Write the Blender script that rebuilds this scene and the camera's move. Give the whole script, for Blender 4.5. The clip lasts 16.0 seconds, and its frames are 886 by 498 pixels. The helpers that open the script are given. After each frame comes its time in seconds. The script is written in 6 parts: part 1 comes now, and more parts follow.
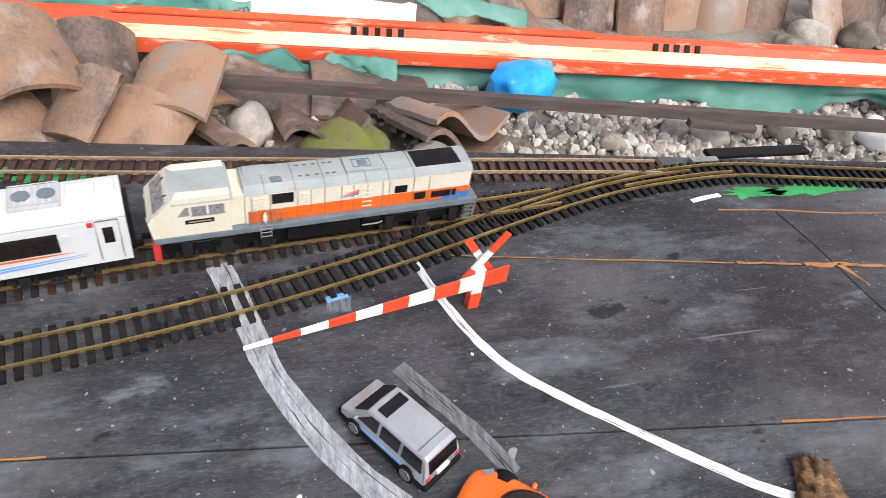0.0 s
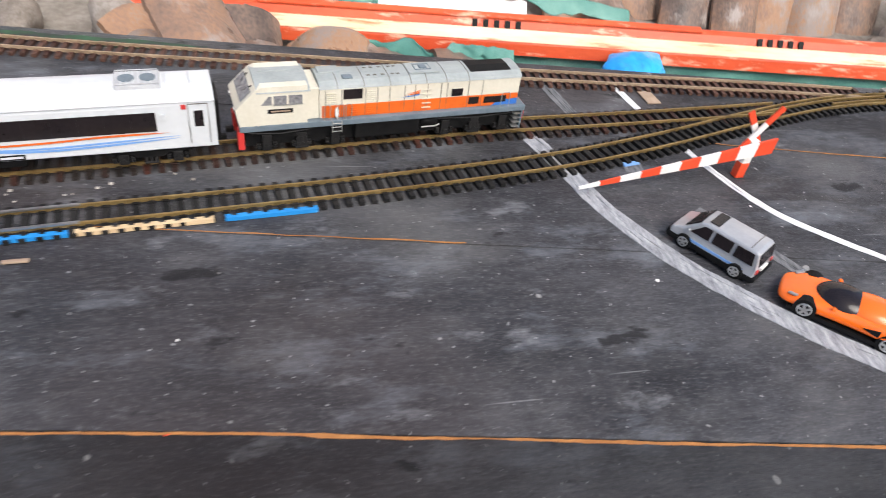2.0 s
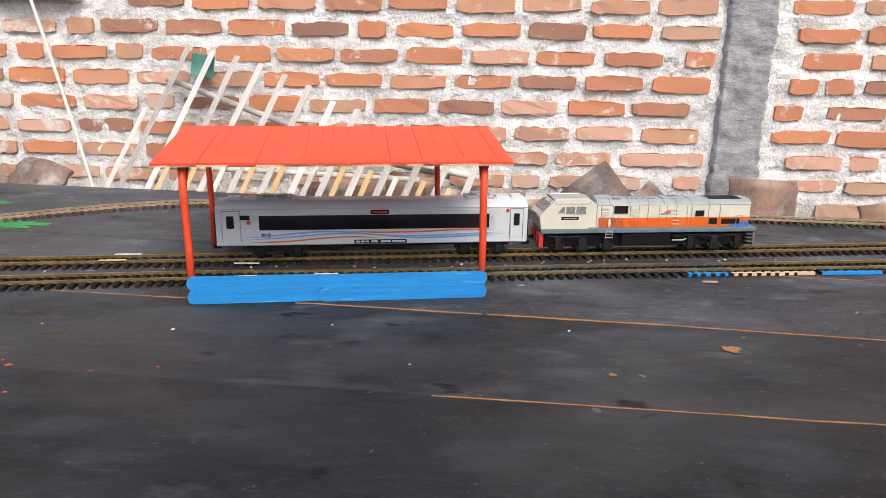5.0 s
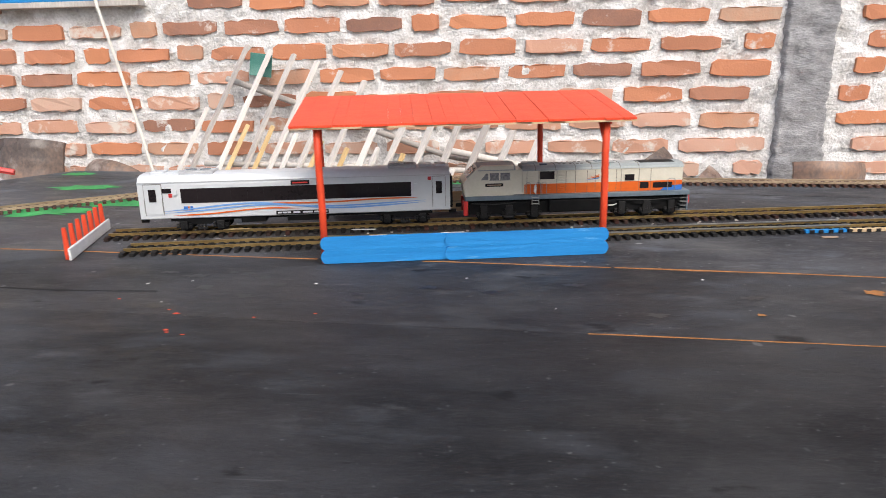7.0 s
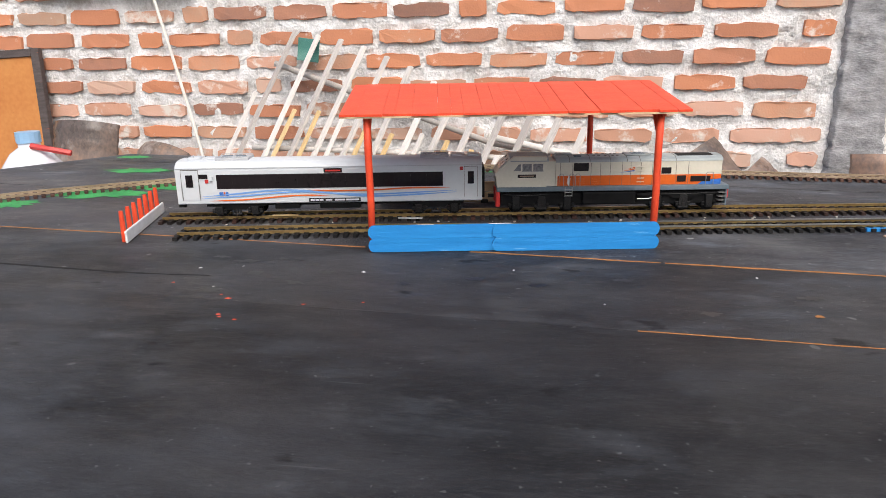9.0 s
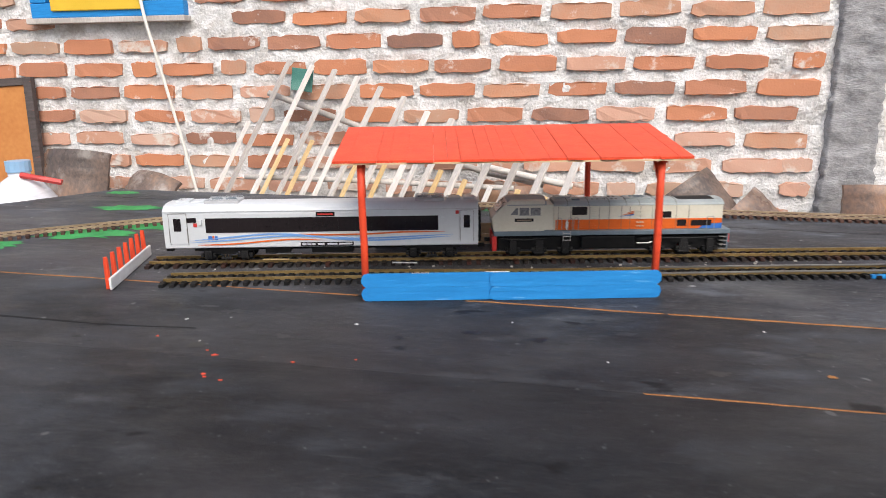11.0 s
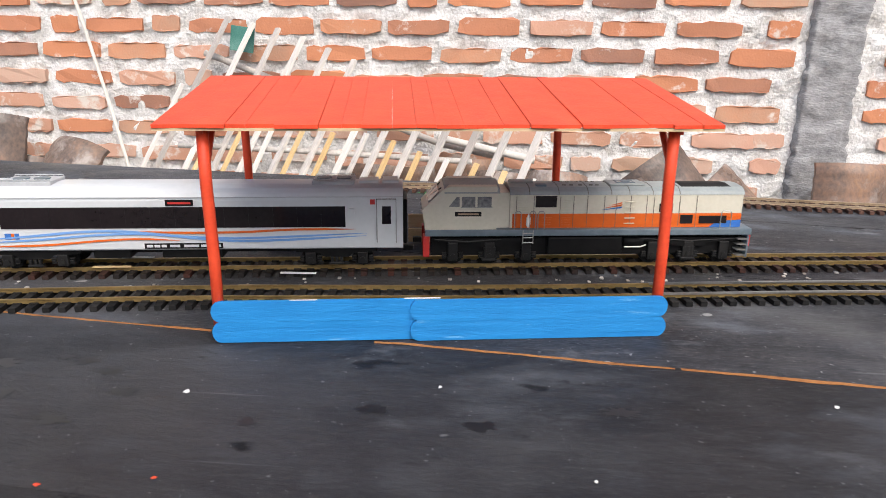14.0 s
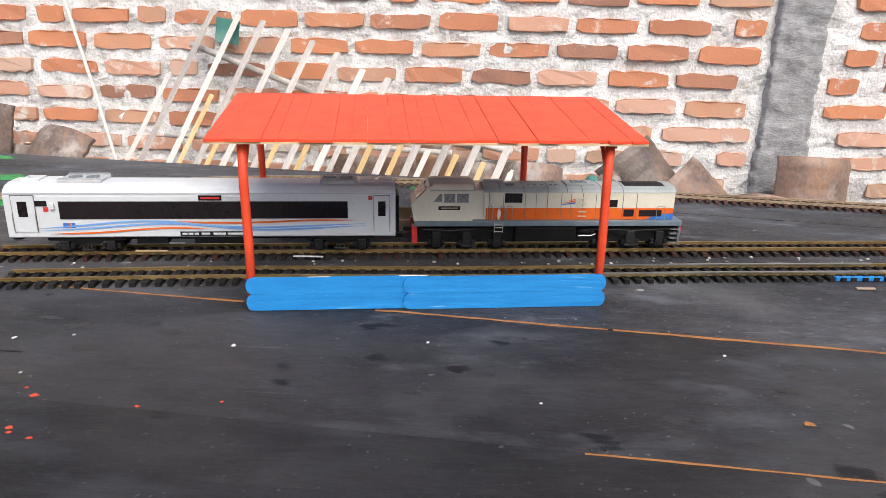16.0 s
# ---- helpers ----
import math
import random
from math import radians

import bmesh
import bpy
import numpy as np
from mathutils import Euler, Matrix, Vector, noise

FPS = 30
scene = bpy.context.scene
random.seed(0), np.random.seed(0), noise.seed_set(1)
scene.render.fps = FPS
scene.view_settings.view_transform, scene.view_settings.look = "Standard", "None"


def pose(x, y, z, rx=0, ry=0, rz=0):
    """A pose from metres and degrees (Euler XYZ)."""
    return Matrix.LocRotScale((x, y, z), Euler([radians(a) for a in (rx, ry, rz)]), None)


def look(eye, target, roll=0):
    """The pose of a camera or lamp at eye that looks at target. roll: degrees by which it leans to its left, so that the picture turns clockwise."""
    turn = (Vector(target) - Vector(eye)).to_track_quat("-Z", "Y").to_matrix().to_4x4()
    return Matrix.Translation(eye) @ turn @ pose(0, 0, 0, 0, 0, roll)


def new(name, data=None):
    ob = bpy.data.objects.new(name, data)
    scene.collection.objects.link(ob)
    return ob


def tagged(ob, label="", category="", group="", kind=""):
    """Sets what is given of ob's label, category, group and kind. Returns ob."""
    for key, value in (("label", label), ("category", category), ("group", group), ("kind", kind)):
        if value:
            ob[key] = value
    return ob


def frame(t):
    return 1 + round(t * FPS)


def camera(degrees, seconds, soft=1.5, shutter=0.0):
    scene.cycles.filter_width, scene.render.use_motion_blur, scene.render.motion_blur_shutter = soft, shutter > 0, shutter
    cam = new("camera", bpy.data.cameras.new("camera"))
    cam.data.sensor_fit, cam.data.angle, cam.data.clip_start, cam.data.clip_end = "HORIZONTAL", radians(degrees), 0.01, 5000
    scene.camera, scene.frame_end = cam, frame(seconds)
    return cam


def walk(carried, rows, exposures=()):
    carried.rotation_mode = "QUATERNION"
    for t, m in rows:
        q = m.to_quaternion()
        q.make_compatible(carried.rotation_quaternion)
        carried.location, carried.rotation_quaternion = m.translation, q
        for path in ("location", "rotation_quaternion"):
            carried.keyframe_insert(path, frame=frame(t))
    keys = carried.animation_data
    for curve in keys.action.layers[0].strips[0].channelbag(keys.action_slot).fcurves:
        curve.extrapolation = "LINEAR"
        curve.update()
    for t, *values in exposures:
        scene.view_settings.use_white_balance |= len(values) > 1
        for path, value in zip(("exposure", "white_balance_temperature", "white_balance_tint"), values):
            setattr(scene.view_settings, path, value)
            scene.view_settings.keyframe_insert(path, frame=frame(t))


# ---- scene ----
cam = camera(65.9, 16.0, soft=0.5, shutter=0.3)
PATH = [
    (0, (0.684, -0.108, 0.28), (1.251, 1.287, -1.036), 10.4),
    (0.5, (0.686, -0.114, 0.282), (1.297, 1.258, -1.039), 11.8),
    (1, (0.692, -0.124, 0.293), (1.358, 1.226, -1.024), 13.5),
    (1.5, (0.614, -0.137, 0.276), (1.216, 1.223, -1.061), 12.4),
    (2, (0.498, -0.202, 0.244), (0.953, 1.26, -1.042), 9.0),
    (2.5, (0.436, -0.229, 0.248), (0.855, 1.375, -0.874), 9.5),
    (3, (0.345, -0.26, 0.244), (0.586, 1.422, -0.812), 7.2),
    (3.5, (0.276, -0.343, 0.205), (0.356, 1.466, -0.644), 6.1),
    (4, (0.228, -0.401, 0.192), (0.221, 1.469, -0.517), 5.8),
    (4.2, (0.214, -0.413, 0.185), (0.192, 1.49, -0.43), 4.5),
    (6.3, (0.172, -0.429, 0.146), (0.048, 1.503, -0.358), -1.5),
    (6.5, (0.166, -0.431, 0.148), (0.026, 1.494, -0.376), -1.4),
    (7, (0.129, -0.446, 0.136), (-0.059, 1.471, -0.398), -1.2),
    (7.5, (0.114, -0.446, 0.136), (-0.136, 1.461, -0.412), -0.8),
    (8, (0.114, -0.448, 0.139), (-0.17, 1.451, -0.421), -0.7),
    (8.5, (0.118, -0.447, 0.14), (-0.181, 1.447, -0.43), -0.8),
    (8.7, (0.121, -0.446, 0.138), (-0.187, 1.446, -0.433), -0.9),
    (10.8, (0.131, -0.441, 0.15), (-0.142, 1.472, -0.366), -0.8),
    (11, (0.12, -0.427, 0.15), (-0.167, 1.488, -0.35), -0.7),
    (11.5, (0.084, -0.361, 0.143), (-0.175, 1.559, -0.353), 0.2),
    (12, (0.086, -0.276, 0.132), (-0.112, 1.651, -0.363), 0.7),
    (12.5, (0.037, -0.247, 0.119), (-0.149, 1.679, -0.389), 1.4),
    (13, (0.034, -0.24, 0.11), (-0.138, 1.682, -0.417), 1.9),
    (13.5, (0.089, -0.249, 0.124), (-0.078, 1.666, -0.426), 1.5),
    (14, (0.125, -0.265, 0.128), (-0.048, 1.641, -0.452), 0.6),
    (14.5, (0.13, -0.297, 0.141), (-0.043, 1.602, -0.462), 0.5),
    (15, (0.132, -0.332, 0.151), (-0.024, 1.565, -0.463), 0.9),
    (15.5, (0.135, -0.338, 0.151), (0.001, 1.561, -0.46), 1.1),
    (16, (0.128, -0.342, 0.151), (0.016, 1.559, -0.461), 1.3),
]
walk(cam, [(t, look(eye, target, roll)) for t, eye, target, roll in PATH], exposures=[(0.0, 0.71), (2.5, 0.69), (4.0, 0.58), (7.0, 0.5), (12.0, 0.47), (13.5, 0.56), (16.0, 0.58)])

# ---- light: overcast daylight ----
world = bpy.data.worlds.new("world")
scene.world = world
world.use_nodes = True
wn, wl = world.node_tree.nodes, world.node_tree.links
sky = wn.new("ShaderNodeTexSky")
sky.sky_type, sky.sun_disc = "NISHITA", False
sky.sun_elevation, sky.sun_rotation = radians(49), radians(160)
sky.air_density, sky.dust_density = 1.0, 4.0
wl.new(sky.outputs[0], wn["Background"].inputs[0])
wn["Background"].inputs[1].default_value = 0.15
sun = new("sun", bpy.data.lights.new("sun", "SUN"))
sun.data.energy, sun.data.angle, sun.data.color = 1.5, radians(40), (1.0, 0.97, 0.93)
SUN_DIR = Vector((0.22, -0.62, 0.75))
sun.matrix_world = look(SUN_DIR * 5, (0, 0, 0))


# ---- materials ----
def material(name, colours, rough=0.6, metal=0.0, scale=40.0, stretch=(1, 1, 1), bump=0.0, fine=400.0, random_mix=0.0,
             spots=None, spot_scale=30.0, spot_at=0.6, rough_var=0.0, coat=0.0, island=False, spec=0.35):
    """Procedural surface: a ramp of colours over two scales of noise, optional spots of another colour, and relief."""
    m = bpy.data.materials.new(name)
    m.use_nodes = True
    n, l = m.node_tree.nodes, m.node_tree.links
    b = n["Principled BSDF"]
    b.inputs["Roughness"].default_value, b.inputs["Metallic"].default_value = rough, metal
    b.inputs["Coat Weight"].default_value, b.inputs["Specular IOR Level"].default_value = coat, spec
    co, mp = n.new("ShaderNodeTexCoord"), n.new("ShaderNodeMapping")
    mp.inputs["Scale"].default_value = stretch
    l.new(co.outputs["Object"], mp.inputs[0])
    vec = mp.outputs[0]
    if random_mix:
        src = n.new("ShaderNodeNewGeometry").outputs["Random Per Island"] if island else n.new("ShaderNodeObjectInfo").outputs["Random"]
        mul = n.new("ShaderNodeMath")
        mul.operation = "MULTIPLY"
        mul.inputs[1].default_value = 37.0
        l.new(src, mul.inputs[0])
        add = n.new("ShaderNodeVectorMath")
        l.new(vec, add.inputs[0])
        l.new(mul.outputs[0], add.inputs[1])
        vec = add.outputs[0]
    big, small = n.new("ShaderNodeTexNoise"), n.new("ShaderNodeTexNoise")
    for tex, s in ((big, scale), (small, fine)):
        tex.inputs["Scale"].default_value, tex.inputs["Detail"].default_value = s, 6.0
        l.new(vec, tex.inputs["Vector"])
    mix = n.new("ShaderNodeMath")
    mix.operation = "MULTIPLY_ADD"
    mix.inputs[1].default_value = 0.35
    l.new(small.outputs[0], mix.inputs[0])
    half = n.new("ShaderNodeMath")
    half.operation = "MULTIPLY"
    half.inputs[1].default_value = 0.65
    l.new(big.outputs[0], half.inputs[0])
    l.new(half.outputs[0], mix.inputs[2])
    fac = mix.outputs[0]
    if random_mix:
        blend = n.new("ShaderNodeMix")
        blend.inputs[0].default_value = random_mix
        l.new(fac, blend.inputs[2])
        l.new(src, blend.inputs[3])
        fac = blend.outputs[0]
    ramp = n.new("ShaderNodeValToRGB")
    e = ramp.color_ramp.elements
    lo, hi = (0.05, 0.95) if random_mix > 0.5 else (0.33, 0.67)
    while len(e) < len(colours):
        e.new(0.5)
    for i, c in enumerate(colours):
        e[i].position = lo + (hi - lo) * i / max(1, len(colours) - 1)
        e[i].color = (*c, 1)
    l.new(fac, ramp.inputs[0])
    col = ramp.outputs[0]
    if spots:
        tex = n.new("ShaderNodeTexNoise")
        tex.inputs["Scale"].default_value, tex.inputs["Detail"].default_value, tex.inputs["Roughness"].default_value = spot_scale, 8.0, 0.65
        l.new(vec, tex.inputs["Vector"])
        r2 = n.new("ShaderNodeValToRGB")
        r2.color_ramp.elements[0].position, r2.color_ramp.elements[1].position = spot_at, min(1.0, spot_at + 0.1)
        l.new(tex.outputs[0], r2.inputs[0])
        mx = n.new("ShaderNodeMix")
        mx.data_type = "RGBA"
        l.new(r2.outputs[0], mx.inputs[0])
        l.new(col, mx.inputs[6])
        mx.inputs[7].default_value = (*spots, 1)
        col = mx.outputs[2]
    l.new(col, b.inputs["Base Color"])
    if rough_var:
        rr = n.new("ShaderNodeMapRange")
        rr.inputs[1].default_value, rr.inputs[2].default_value = 0.3, 0.7
        rr.inputs[3].default_value, rr.inputs[4].default_value = rough - rough_var, rough + rough_var
        l.new(big.outputs[0], rr.inputs[0])
        l.new(rr.outputs[0], b.inputs["Roughness"])
    if bump:
        bp = n.new("ShaderNodeBump")
        bp.inputs["Strength"].default_value, bp.inputs["Distance"].default_value = 0.7, bump
        l.new(mix.outputs[0], bp.inputs["Height"])
        l.new(bp.outputs[0], b.inputs["Normal"])
    return m


def board_material(name="black_painted_board", gain=1.0, turn=6.0):
    """Brushed black paint on planks: streaks along the plank, pale scuffs, scratches, dust specks and dull and shiny patches."""
    m = bpy.data.materials.new(name)
    m.use_nodes = True
    n, l = m.node_tree.nodes, m.node_tree.links
    b = n["Principled BSDF"]
    b.inputs["Specular IOR Level"].default_value = 0.16
    co = n.new("ShaderNodeTexCoord")

    def tex(scale, stretch, detail=7.0, rough=0.6, angle=turn):
        mp, t = n.new("ShaderNodeMapping"), n.new("ShaderNodeTexNoise")
        mp.inputs["Scale"].default_value = stretch
        mp.inputs["Rotation"].default_value = (0, 0, radians(angle))
        t.inputs["Scale"].default_value, t.inputs["Detail"].default_value, t.inputs["Roughness"].default_value = scale, detail, rough
        l.new(co.outputs["Object"], mp.inputs[0])
        l.new(mp.outputs[0], t.inputs["Vector"])
        return t.outputs[0]

    def ramp(src, *stops):
        r = n.new("ShaderNodeValToRGB")
        e = r.color_ramp.elements
        while len(e) < len(stops):
            e.new(0.5)
        for k, (p, c) in enumerate(stops):
            e[k].position, e[k].color = p, (*(c if isinstance(c, tuple) else (c, c, c)), 1)
        l.new(src, r.inputs[0])
        return r.outputs[0]

    def lay(mask, below, colour, amount):
        x, k = n.new("ShaderNodeMix"), n.new("ShaderNodeMath")
        x.data_type, k.operation = "RGBA", "MULTIPLY"
        k.inputs[1].default_value = amount
        l.new(mask, k.inputs[0])
        l.new(k.outputs[0], x.inputs[0])
        l.new(below, x.inputs[6])
        x.inputs[7].default_value = (*(c * gain for c in colour), 1)
        return x.outputs[2]
    patch = tex(6.0, (0.8, 1.4, 1), 6.0, 0.62)
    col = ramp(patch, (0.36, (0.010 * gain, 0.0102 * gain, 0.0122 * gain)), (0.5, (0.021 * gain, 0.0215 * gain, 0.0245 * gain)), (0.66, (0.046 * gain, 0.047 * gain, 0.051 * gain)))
    grain = tex(130, (0.45, 1.6, 1), 7.0, 0.72)
    col = lay(ramp(grain, (0.5, 0.0), (0.66, 1.0)), col, (0.085, 0.085, 0.087), 0.22)
    col = lay(ramp(grain, (0.34, 1.0), (0.47, 0.0)), col, (0.007, 0.007, 0.008), 0.28)
    fine = tex(520, (0.5, 1.5, 1), 4.0, 0.7)
    col = lay(ramp(fine, (0.53, 0.0), (0.68, 1.0)), col, (0.11, 0.11, 0.112), 0.32)
    col = lay(ramp(fine, (0.34, 1.0), (0.46, 0.0)), col, (0.006, 0.006, 0.007), 0.4)
    scuff = tex(13, (0.8, 1.9, 1), 10.0, 0.7)
    col = lay(ramp(scuff, (0.53, 0.0), (0.68, 1.0)), col, (0.12, 0.13, 0.147), 0.5)
    cloud = tex(4.6, (1, 1.2, 1), 7.0, 0.68, 20.0)
    col = lay(ramp(cloud, (0.5, 0.0), (0.7, 1.0)), col, (0.1, 0.1, 0.098), 0.45)
    smudge = tex(27, (0.7, 1.5, 1), 8.0, 0.66, -14.0)
    col = lay(ramp(smudge, (0.6, 0.0), (0.7, 1.0)), col, (0.15, 0.155, 0.165), 0.45)
    # the planks turn paler in patches from x 0.2 towards x -0.15
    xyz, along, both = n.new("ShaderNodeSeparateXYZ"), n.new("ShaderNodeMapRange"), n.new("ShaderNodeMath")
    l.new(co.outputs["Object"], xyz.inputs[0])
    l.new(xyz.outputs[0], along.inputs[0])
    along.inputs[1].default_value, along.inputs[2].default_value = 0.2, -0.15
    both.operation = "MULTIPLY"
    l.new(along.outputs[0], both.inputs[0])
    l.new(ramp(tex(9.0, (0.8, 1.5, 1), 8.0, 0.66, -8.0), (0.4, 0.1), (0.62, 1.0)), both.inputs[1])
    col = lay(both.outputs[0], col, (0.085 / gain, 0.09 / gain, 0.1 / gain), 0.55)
    brown = tex(3.2, (1, 1.4, 1), 3.0, 0.5)
    col = lay(ramp(brown, (0.48, 0.0), (0.66, 1.0)), col, (0.034, 0.026, 0.025), 0.4)
    for angle, scale in ((24.0, 60), (-31.0, 48), (turn + 3.0, 75)):
        scratch = tex(scale, (0.1, 3.2, 1), 2.0, 0.5, angle)
        col = lay(ramp(scratch, (0.735, 0.0), (0.755, 1.0)), col, (0.16, 0.16, 0.165), 0.4)
    dark = tex(24, (0.8, 1.5, 1), 5.0, 0.6)
    col = lay(ramp(dark, (0.64, 0.0), (0.68, 1.0)), col, (0.006, 0.0055, 0.006), 0.8)
    dust = tex(330, (1, 1, 1), 2.0, 0.5)
    col = lay(ramp(dust, (0.69, 0.0), (0.73, 1.0)), col, (0.3, 0.3, 0.3), 0.4)
    fleck = tex(75, (1, 1, 1), 1.0, 0.5)
    col = lay(ramp(fleck, (0.765, 0.0), (0.785, 1.0)), col, (0.34, 0.34, 0.33), 0.4)
    l.new(col, b.inputs["Base Color"])
    rr = n.new("ShaderNodeMapRange")
    rr.inputs[1].default_value, rr.inputs[2].default_value, rr.inputs[3].default_value, rr.inputs[4].default_value = 0.35, 0.65, 0.4, 0.72
    l.new(scuff, rr.inputs[0])
    l.new(rr.outputs[0], b.inputs["Roughness"])
    bp = n.new("ShaderNodeBump")
    bp.inputs["Strength"].default_value, bp.inputs["Distance"].default_value = 0.6, 0.0012
    l.new(grain, bp.inputs["Height"])
    l.new(bp.outputs[0], b.inputs["Normal"])
    return m


M = {}
# one board surface in three tones, set by gain
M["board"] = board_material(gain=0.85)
M["board_pale"] = board_material("paler_black_painted_board", 1.75)
M["board_dark"] = board_material("darker_black_painted_board", 0.6)
M["board_edge"] = material("bare_board_edge", [(0.25, 0.1, 0.03), (0.42, 0.19, 0.06)], 0.8, scale=60, fine=600, bump=0.0006)
M["stain"] = material("dark_stain", [(0.012, 0.012, 0.014), (0.022, 0.022, 0.024)], 0.35, scale=60)
M["gap"] = material("dark_gap", [(0.006, 0.006, 0.006), (0.012, 0.012, 0.012)], 0.9)
M["brass"] = material("brass_rail", [(0.25, 0.165, 0.06), (0.46, 0.33, 0.14)], 0.38, 0.7, scale=60, fine=500)
M["rail_rust"] = material("tarnished_rail", [(0.34, 0.25, 0.16), (0.60, 0.47, 0.33)], 0.45, 0.5, scale=50, fine=500)
M["steel"] = material("nickel_rail", [(0.3, 0.3, 0.29), (0.5, 0.5, 0.48)], 0.35, 0.9, scale=60)
M["sleeper"] = material("black_plastic_sleeper", [(0.008, 0.008, 0.008), (0.022, 0.021, 0.02)], 0.6, scale=150, fine=900, random_mix=0.3, spec=0.2)
M["sleeper_dark"] = material("dark_plastic_sleeper", [(0.010, 0.009, 0.0085), (0.022, 0.017, 0.015), (0.055, 0.02, 0.014)], 0.6, scale=6, fine=900, random_mix=0.25, spec=0.25)
M["sleeper_brown"] = material("brown_plastic_sleeper", [(0.045, 0.02, 0.014), (0.10, 0.05, 0.035)], 0.65, scale=150, fine=900, random_mix=0.4)
M["red_paint"] = material("red_paint", [(0.62, 0.055, 0.02), (0.78, 0.085, 0.03)], 0.5, scale=90, stretch=(1, 1, 1), fine=700, bump=0.0004, spots=(0.72, 0.42, 0.25), spot_scale=120, spot_at=0.72)
M["blue_paint"] = material("blue_paint", [(0.012, 0.19, 0.50), (0.022, 0.26, 0.63)], 0.5, scale=50, stretch=(0.5, 1, 5), fine=500, bump=0.001, spots=(0.2, 0.5, 0.8), spot_scale=60, spot_at=0.63)
M["raw_wood"] = material("pale_raw_wood", [(0.50, 0.36, 0.2), (0.66, 0.51, 0.32)], 0.75, scale=40, stretch=(1, 1, 6), fine=500, bump=0.0003)
M["white_paint"] = material("white_paint", [(0.66, 0.65, 0.62), (0.8, 0.8, 0.78)], 0.6, scale=90, fine=700, bump=0.0004)
M["line_white"] = material("white_line_paint", [(0.62, 0.62, 0.62), (0.85, 0.85, 0.85)], 0.6, scale=60, stretch=(3, 1, 1), fine=500, bump=0.0005)
M["line_grey"] = material("thin_grey_line_paint", [(0.14, 0.15, 0.17), (0.3, 0.31, 0.33), (0.48, 0.49, 0.51)], 0.6, scale=70, stretch=(5, 1, 1), fine=400, spots=(0.06, 0.06, 0.065), spot_scale=150, spot_at=0.66)
M["line_faint"] = material("worn_grey_line_paint", [(0.06, 0.065, 0.07), (0.22, 0.225, 0.235)], 0.6, scale=80, stretch=(5, 1, 1), fine=500)
M["green_paint"] = material("green_paint", [(0.02, 0.2, 0.05), (0.05, 0.36, 0.1)], 0.6, scale=40, fine=300, bump=0.0005, spots=(0.035, 0.037, 0.04), spot_scale=70, spot_at=0.6)
M["green_faded"] = material("faded_green_paint", [(0.02, 0.045, 0.025), (0.035, 0.10, 0.05)], 0.65, scale=40, fine=300, bump=0.0005, spots=(0.03, 0.032, 0.034), spot_scale=50, spot_at=0.5)
M["green_field"] = material("green_field_paint", [(0.01, 0.22, 0.06), (0.025, 0.30, 0.09)], 0.55, scale=30, fine=300)
M["coach_white"] = material("coach_silver_white", [(0.53, 0.555, 0.57), (0.6, 0.625, 0.64)], 0.35, scale=30, fine=300)
M["coach_grey"] = material("coach_roof_grey", [(0.36, 0.37, 0.38), (0.48, 0.49, 0.5)], 0.5, scale=120, fine=800)
M["glass_cab"] = material("cab_glass", [(0.10, 0.10, 0.11), (0.3, 0.3, 0.3)], 0.1, scale=500)
M["glass_dark"] = material("tinted_window", [(0.008, 0.006, 0.007), (0.02, 0.015, 0.016)], 0.12, scale=30)
M["black"] = material("black_plastic", [(0.004, 0.004, 0.0045), (0.010, 0.010, 0.010)], 0.55, scale=150, spec=0.15)
M["bogie_metal"] = material("dark_bogie_plastic", [(0.009, 0.009, 0.0095), (0.018, 0.0175, 0.017)], 0.45, scale=200, fine=900, spec=0.3)
M["orange"] = material("orange_livery", [(0.60, 0.105, 0.014), (0.70, 0.14, 0.018)], 0.4, scale=60)
M["blue"] = material("blue_livery", [(0.03, 0.12, 0.42), (0.06, 0.2, 0.55)], 0.4, scale=60)
M["light_blue"] = material("light_blue_livery", [(0.14, 0.3, 0.62), (0.2, 0.38, 0.7)], 0.4, scale=60)
M["cream"] = material("cream_livery", [(0.56, 0.53, 0.43), (0.66, 0.63, 0.53)], 0.4, scale=60, fine=500)
M["loco_grey"] = material("locomotive_roof_grey", [(0.25, 0.28, 0.275), (0.34, 0.37, 0.365)], 0.45, scale=60, fine=500)
M["sill"] = material("blue_grey_footplate", [(0.10, 0.135, 0.16), (0.155, 0.195, 0.225)], 0.45, scale=80)
M["red"] = material("red_plastic", [(0.45, 0.03, 0.03), (0.6, 0.05, 0.04)], 0.4, scale=80)
M["groove"] = material("panel_line", [(0.1, 0.09, 0.08), (0.16, 0.15, 0.13)], 0.6)
M["metal_wire"] = material("grey_wire", [(0.25, 0.25, 0.24), (0.4, 0.4, 0.38)], 0.4, 0.6)
M["brick"] = material("clay_brick", [(0.2, 0.125, 0.105), (0.4, 0.19, 0.12), (0.5, 0.21, 0.115), (0.56, 0.235, 0.12), (0.45, 0.3, 0.215), (0.52, 0.215, 0.115)], 0.85, scale=14, fine=160, random_mix=0.75,
                      bump=0.006, spots=(0.64, 0.58, 0.53), spot_scale=16, spot_at=0.6)
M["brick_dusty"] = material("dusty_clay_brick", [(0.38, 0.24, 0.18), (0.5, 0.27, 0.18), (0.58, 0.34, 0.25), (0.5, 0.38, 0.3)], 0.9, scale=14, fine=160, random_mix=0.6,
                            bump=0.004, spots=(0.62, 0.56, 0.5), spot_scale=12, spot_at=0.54)
